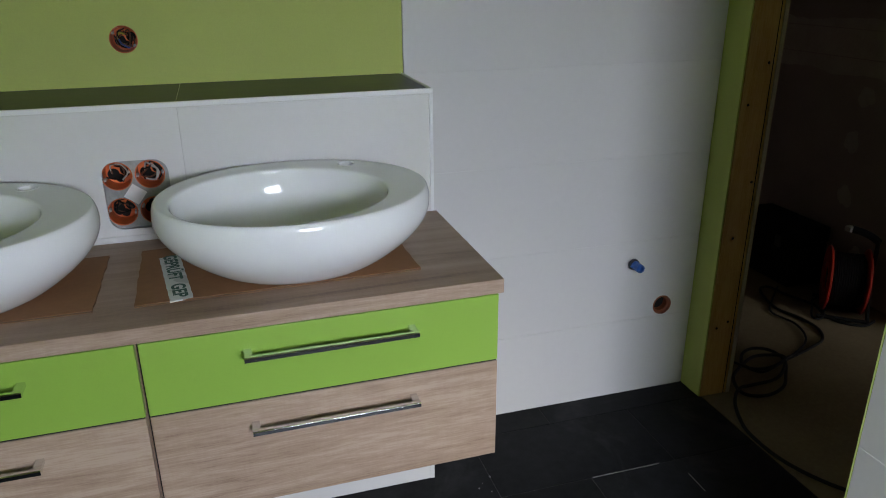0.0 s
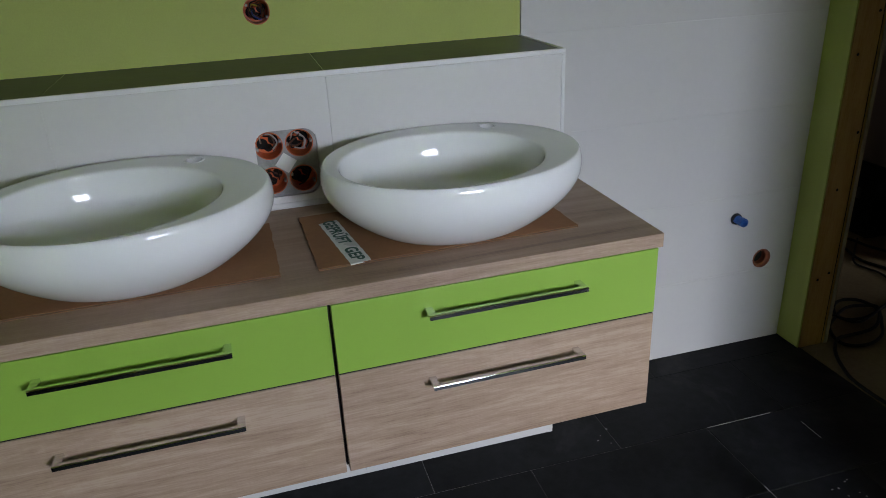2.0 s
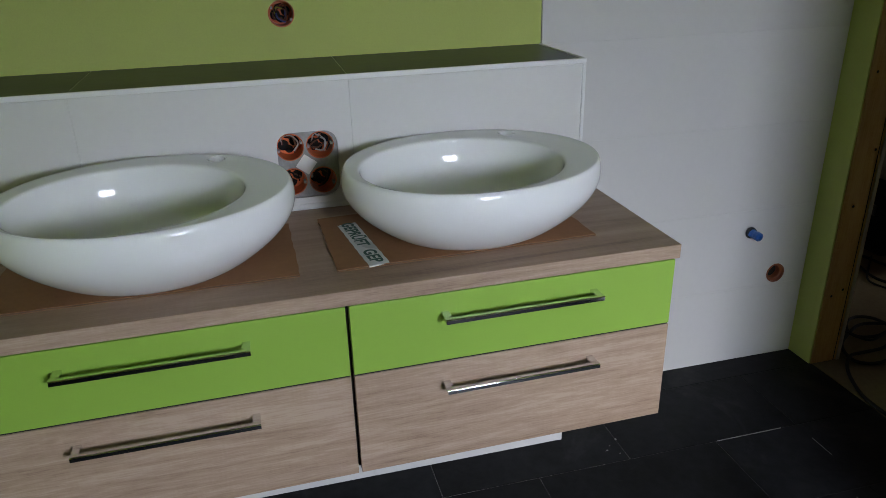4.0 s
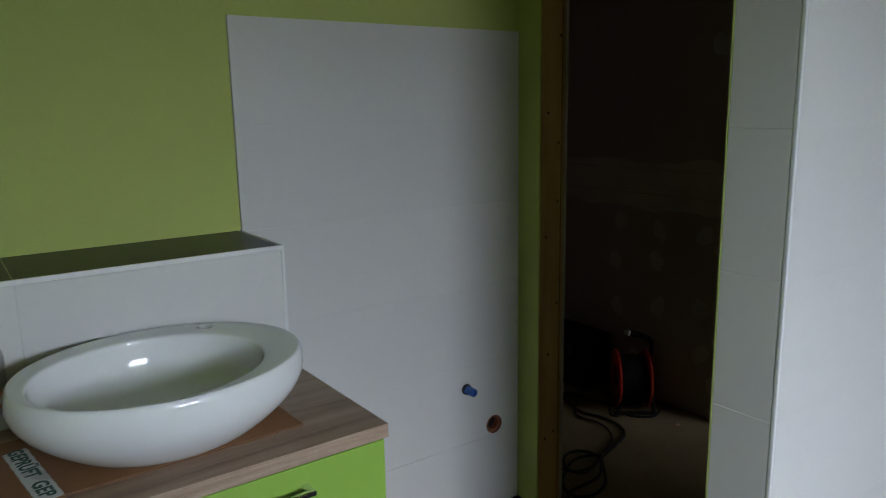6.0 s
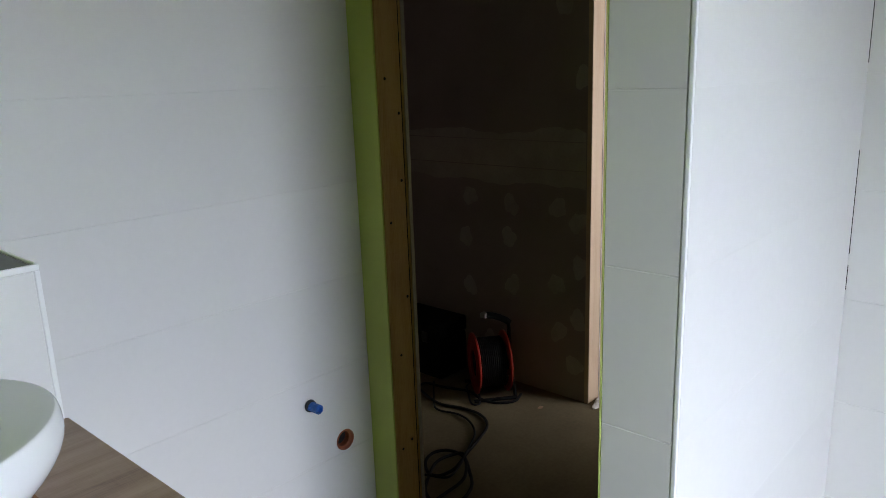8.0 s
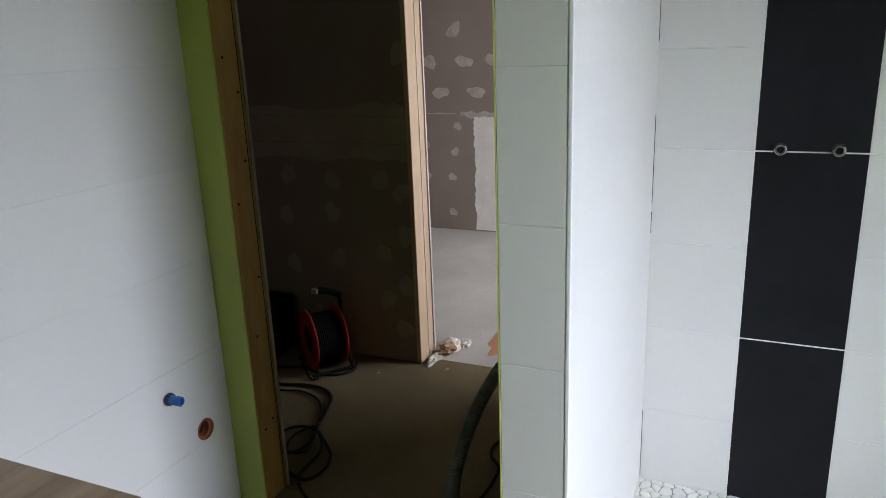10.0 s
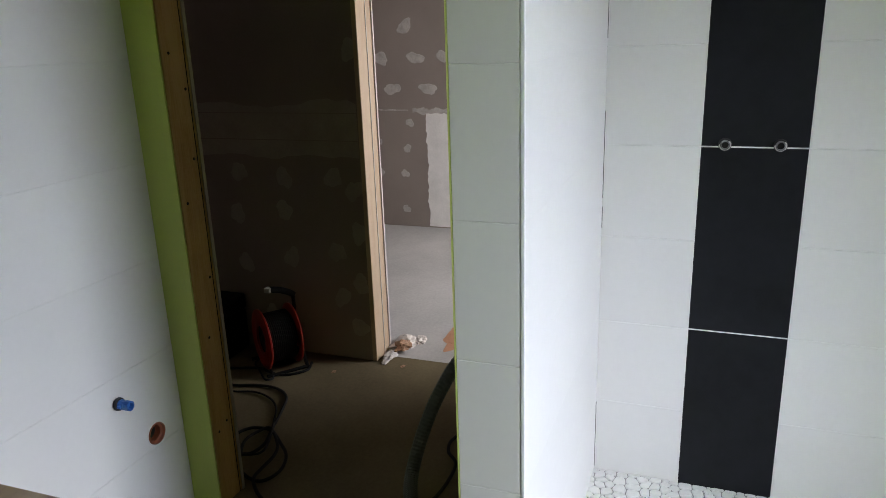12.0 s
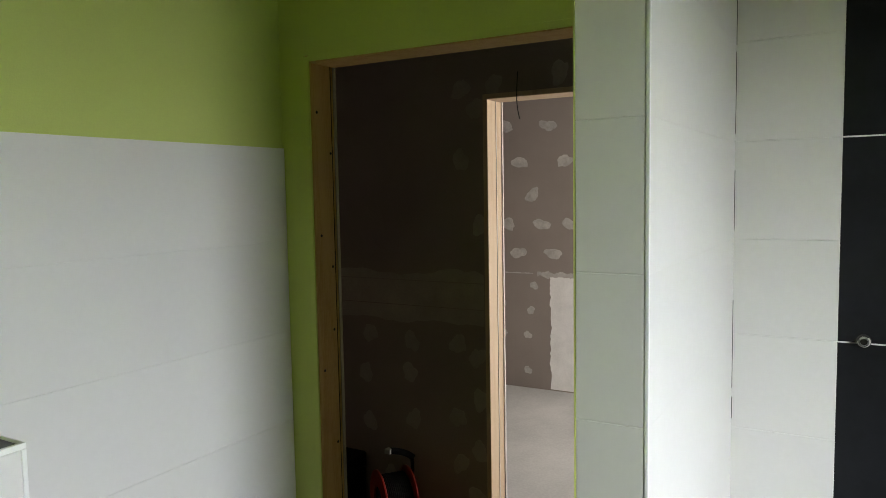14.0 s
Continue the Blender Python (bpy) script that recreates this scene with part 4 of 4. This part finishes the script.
tagged(part("cable", add_tube(bmesh.new(), spline(lead2, 8), 0.0048, 8), M["wire_black"], soft=True), "thin black cable looped over the extension lead", "cable")

plug_lead = [(2.16, 0.45, 0.012), (2.09, 0.44, 0.008), (2.02, 0.37, 0.014), (1.95, 0.29, 0.008), (1.98, 0.265, 0.008), (2.05, 0.33, 0.016), (2.11, 0.41, 0.008)]
tagged(part("plug_cable", add_tube(bmesh.new(), spline(plug_lead, 8), 0.0048, 8), M["wire_black"], soft=True), "short black plug cable curled before the reel", "cable")

hose_path = spline([(1.20, -0.80, 0.03), (1.27, -0.745, 0.03), (1.36, -0.71, 0.06), (1.44, -0.72, 0.17), (1.50, -0.765, 0.31), (1.56, -0.835, 0.44), (1.64, -0.92, 0.50), (1.72, -1.00, 0.42), (1.78, -1.06, 0.22), (1.86, -1.10, 0.07), (1.98, -1.10, 0.03)], 22)
hose = tagged(part("vacuum_hose", add_tube(bmesh.new(), hose_path, lambda i: 0.0235 + 0.0022 * (i % 2), 14), M["hose"], soft=False),
              "dark ribbed vacuum hose arching up from the floor", "hose")


def crumple(name, x, y, z, size, seed, mat, label, flat=0.5):
    bm = bmesh.new()
    bmesh.ops.create_icosphere(bm, subdivisions=3, radius=1.0)
    for v in bm.verts:
        k = 1 + 0.75 * noise.noise(v.co * 1.6 + Vector((seed, 0, 0))) + 0.75 * abs(noise.noise(v.co * 3.6 + Vector((0, seed, 0))))
        v.co = Vector((v.co.x * size[0] * k, v.co.y * size[1] * k, max(v.co.z * size[2] * k, -size[2] * flat)))
    low = min(v.co.z for v in bm.verts)
    for v in bm.verts:
        v.co.z -= low
    ob = part(name, bm, mat, m=pose(x, y, z))
    return tagged(ob, label, "rubbish")


# flat orange shape added to draw the soft glow on the floor
crumple("plastic_bag", 2.72, -0.45, 0.0, (0.17, 0.070, 0.003), 15.0, M["orange_glow"], "flat orange patch drawn as a glow on the far floor")
crumple("plastic_film_scrap", 2.52, -0.19, 0.0, (0.085, 0.045, 0.022), 3.0, M["film"], "crumpled pale plastic film at the foot of the doorway")
crumple("paper_scrap", 2.46, -0.205, 0.014, (0.045, 0.03, 0.02), 8.0, M["scrap"], "crumpled brown paper beside the door lining")
crumple("plaster_crumb", 2.36, -0.175, 0.0, (0.06, 0.022, 0.014), 5.0, M["filler"], "broken lump of plaster beside the door lining")
crumple("paper_scrap", 2.59, -0.25, 0.0, (0.045, 0.028, 0.012), 12.0, M["film"], "flat pale wrapper on the far floor")
for i, (cx, cy) in enumerate(((2.13, 0.02), (2.28, -0.28))):
    crumple("plaster_crumb", cx, cy, 0.0, (0.012, 0.008, 0.003), 20.0 + i, M["scrap"], "small crumb of plaster on the screed")
part_wire = add_tube(bmesh.new(), spline([(X_HALL - 0.006, -0.29, 2.20), (X_HALL - 0.012, -0.288, 2.09), (X_HALL - 0.02, -0.296, 2.03), (X_HALL - 0.03, -0.31, 1.985)], 6), 0.0022, 6)
tagged(part("hanging_wire", part_wire, M["wire_black"], soft=True), "thin dark wire hanging from the wall over the doorway", "cable")


# ---------------------------------------------------------------- tiles, piece by piece
# tiled part of the green wall
for z0, z1 in rows_to(6 * ROW):
    x0, x1 = 0.001, X_DOOR - 0.002
    if abs(z0 - ROW) < 0.01:
        bm = plate(rect(x0, x1, z0 + JOINT / 2, z1 - JOINT / 2), [circle(*DRAIN, 0.0368)], 0.0, 0.0075)
        part("tile", bm, M["tile"], wall_north)
    else:
        tile(wall_north, x1 - x0, z1 - z0 - 0.0009, M["tile"], (x0 + x1) / 2, 0, (z0 + z1) / 2, chamfer=0.0006)

# boxed wall behind the basins, and its dark ledge
for x0, x1 in ((-0.607, -0.0105), (-1.214, -0.607), (-1.815, -1.214)):
    for z0, z1 in rows_to(LEDGE_Z - 0.012):
        if x0 < -0.7 < x1 and z0 > 0.9:
            bm = plate(rect(x0 + JOINT / 2, x1 - JOINT / 2, z0 + JOINT / 2, z1 - JOINT / 2), [CUT], LEDGE_Y, LEDGE_Y + 0.008)
            part("tile", bm, M["tile"], ledge_wall)
        else:
            tile(ledge_wall, x1 - x0 - JOINT, z1 - z0 - JOINT, M["tile"], (x0 + x1) / 2, LEDGE_Y if z0 > 0.5 else BASE_Y, (z0 + z1) / 2)
    xr = min(x1, -0.008)
    tile(ledge_wall, xr - x0 - JOINT, 0.2975, M["shelf_slate"], (x0 + xr) / 2, -0.1485, LEDGE_Z, 0, -90)
    part("ledge_bed", box(x0, xr, -0.297, 0.006, LEDGE_Z - 0.0088, LEDGE_Z - 0.0012), M["grout_white"], ledge_wall)

# shower partition: narrow end face and the long face towards the shower
for z0, z1 in rows_to(TOP, 0.0, 0.2967, 0.022):
    w = (PIER_Y1 - 0.005) - (PIER_Y0 + 0.0085)
    tile(shower_partition, w, z1 - z0 - JOINT, M["tile"], PIER_X, (PIER_Y1 - 0.005 + PIER_Y0 + 0.0085) / 2, (z0 + z1) / 2, -90)
    for x0, x1 in ((PIER_X + 0.0085, X_SHOWER + 0.002),):
        tile(shower_partition, x1 - x0 - 0.0006, z1 - z0 - 0.0002, M["tile"], (x0 + x1) / 2, PIER_Y0, (z0 + z1) / 2, chamfer=0.0001)

# stretches of the shower corner where the joint is still open
for z0, z1 in ((2.10, 2.24), (1.83, 2.08), (1.53, 1.72), (1.03, 1.31), (0.93, 1.00), (0.03, 0.29)):
    part("open_joint", box(X_SHOWER - 0.0016, X_SHOWER + 0.0001, PIER_Y0 - 0.0018, PIER_Y0 - 0.0001, z0, z1), M["void"], wall_shower, "dark open joint")

# shower wall: white rows on both sides of a charcoal column
for z0, z1 in rows_to(TOP, 0.01, SHOWER_ROW):
    for y0, y1 in ((-1.5955, PIER_Y0 + 0.0012), (-2.499, -1.896), (-3.10, -2.499)):
        tile(wall_shower, y1 - y0 - JOINT, z1 - z0 - JOINT, M["tile"], X_SHOWER, (y0 + y1) / 2, (z0 + z1) / 2, -90)
for k in range(5):
    z0, z1 = max(2 * k * SHOWER_ROW, 0.01), min(2 * (k + 1) * SHOWER_ROW, TOP)
    tile(wall_shower, 0.2975, z1 - z0 - 0.0045, M["shower_slate"], X_SHOWER, -1.7455, (z0 + z1) / 2, -90)

# floor tiles in a half bond
rows_y = [(-0.108, 0.0)] + [(-0.108 - 0.302 * (k + 1), -0.108 - 0.302 * k) for k in range(11)]
for i, (y0, y1) in enumerate(rows_y):
    y0 = max(y0, SOUTH + 0.002)
    xs = [X_WEST + 0.002] + [0.775 - 0.302 * ((i + 1) % 2 + 0) - 0.604 * k + 0.604 for k in range(5, -1, -1)] + [1.081]
    xs = sorted(v for v in set(xs) if X_WEST < v <= 1.081)
    for x0, x1 in zip(xs, xs[1:]):
        if y0 < PIER_Y1 - 0.03 and x0 < 0.64 < x1:
            x1 = 0.64
        if x1 - x0 < 0.02 or (y0 < PIER_Y1 - 0.03 and x0 >= 0.64):
            continue
        tile(floor, x1 - x0 - 0.0026, y1 - y0 - 0.0026, M["slate"], (x0 + x1) / 2, (y0 + y1) / 2, 0.0, 0, -90)

# pale grout left standing in a few floor joints, and specks of plaster
for x0, x1, y0, y1 in ((0.478, 0.715, -0.4112, -0.4088), (0.7738, 0.7762, -0.568, -0.482), (0.4718, 0.4742, -0.830, -0.690), (-0.045, 0.158, -0.7132, -0.7108)):
    part("grout_residue", box(x0, x1, y0, y1, -0.0017, 0.0004), M["floor_residue"], floor, "pale dried grout in a joint")
rnd = random.Random(41)
for cx, cy, spread, count in ((0.69, -0.78, 0.02, 7), (0.60, -0.88, 0.025, 8), (0.16, -0.36, 0.03, 4)):
    for k in range(count):
        r = rnd.uniform(0.0015, 0.004)
        bm = bmesh.new()
        bmesh.ops.create_icosphere(bm, subdivisions=1, radius=r)
        for v in bm.verts:
            v.co = Vector((v.co.x * rnd.uniform(0.7, 1.6), v.co.y * rnd.uniform(0.7, 1.6), max(v.co.z * 0.4, -0.0004)))
        part("plaster_speck", bm, M["floor_residue"], floor, m=pose(cx + rnd.gauss(0, spread), cy + rnd.gauss(0, spread), 0.0004))

# pebble floor of the shower
pebble_bed = structure("shower_floor", box(0.64, 1.6715, SOUTH, PIER_Y0 + 0.007, -0.0015, 0.0175), M["pebble_grout"],
                       "shower floor of flat white pebbles set in pale grout", "floor")
rnd = random.Random(5)
STEP = 0.036
pts = {}
nx, ny = int((1.664 - 0.66) / STEP), int((-1.31 - SOUTH) / STEP)
for i in range(-1, nx + 2):
    for j in range(-1, ny + 2):
        pts[i, j] = (1.656 - STEP * (i + 0.5 * (j % 2)) + rnd.uniform(-0.42, 0.42) * STEP, -1.302 - STEP * j + rnd.uniform(-0.42, 0.42) * STEP)


def clipped(poly, px, py, nx_, ny_):
    """The part of a polygon on the near side of a line through (px, py)."""
    out = []
    for k, a in enumerate(poly):
        b = poly[(k + 1) % len(poly)]
        da, db = ((q[0] - px) * nx_ + (q[1] - py) * ny_ for q in (a, b))
        if da <= 0:
            out.append(a)
        if da * db < 0:
            t = da / (da - db)
            out.append((a[0] + t * (b[0] - a[0]), a[1] + t * (b[1] - a[1])))
    return out


def pebble_into(bm, poly, cx, cy, rise):
    """A flat stone with rounded corners and a softly domed top, about its own centre."""
    soft_poly = []
    for k, a in enumerate(poly):
        b, c = poly[(k + 1) % len(poly)], poly[k - 1]
        soft_poly += [(0.80 * a[0] + 0.20 * c[0], 0.80 * a[1] + 0.20 * c[1]), (0.80 * a[0] + 0.20 * b[0], 0.80 * a[1] + 0.20 * b[1])]
    rings = []
    for s, z in ((0.98, -0.008), (0.985, 0.0), (0.91, rise * 0.85), (0.7, rise)):
        rings.append([bm.verts.new(((x - cx) * s, (y_ - cy) * s, z)) for x, y_ in soft_poly])
    for p, q in zip(rings, rings[1:]):
        for k in range(len(p)):
            m = (k + 1) % len(p)
            bm.faces.new((p[k], p[m], q[m], q[k]))
    bm.faces.new(rings[-1])


rest = bmesh.new()
for (i, j), (px, py) in pts.items():
    poly = [(px - 0.05, py - 0.05), (px + 0.05, py - 0.05), (px + 0.05, py + 0.05), (px - 0.05, py + 0.05)]
    for di in (-2, -1, 0, 1, 2):
        for dj in (-2, -1, 0, 1, 2):
            o = pts.get((i + di, j + dj))
            if o and (di or dj) and poly:
                dx, dy = o[0] - px, o[1] - py
                d = math.hypot(dx, dy)
                poly = clipped(poly, px + dx / 2 - 0.0012 * dx / d, py + dy / 2 - 0.0012 * dy / d, dx / d, dy / d)
    poly = clipped(poly, 1.6625, py, 1, 0)
    poly = clipped(poly, px, -1.2985, 0, 1)
    poly = clipped(poly, 0.645, py, -1, 0)
    if len(poly) < 3:
        continue
    cx, cy = sum(p[0] for p in poly) / len(poly), sum(p[1] for p in poly) / len(poly)
    if max(math.hypot(p[0] - cx, p[1] - cy) for p in poly) < 0.008:
        continue
    rise = 0.0045 + rnd.uniform(-0.001, 0.0012)
    if px > 1.33 and py > -2.02:
        bm = bmesh.new()
        pebble_into(bm, poly, cx, cy, rise)
        part("pebble", bm, M["pebble"], pebble_bed, m=pose(cx, cy, 0.018), soft=True)
    else:
        tmp = bmesh.new()
        pebble_into(tmp, poly, cx, cy, rise)
        bmesh.ops.translate(tmp, verts=tmp.verts[:], vec=(cx, cy, 0.018))
        me = bpy.data.meshes.new("tmp")
        tmp.to_mesh(me)
        tmp.free()
        rest.from_mesh(me)
        bpy.data.meshes.remove(me)
part("pebbles", rest, M["pebble"], pebble_bed, "joined run of white pebbles", kind="stuff")
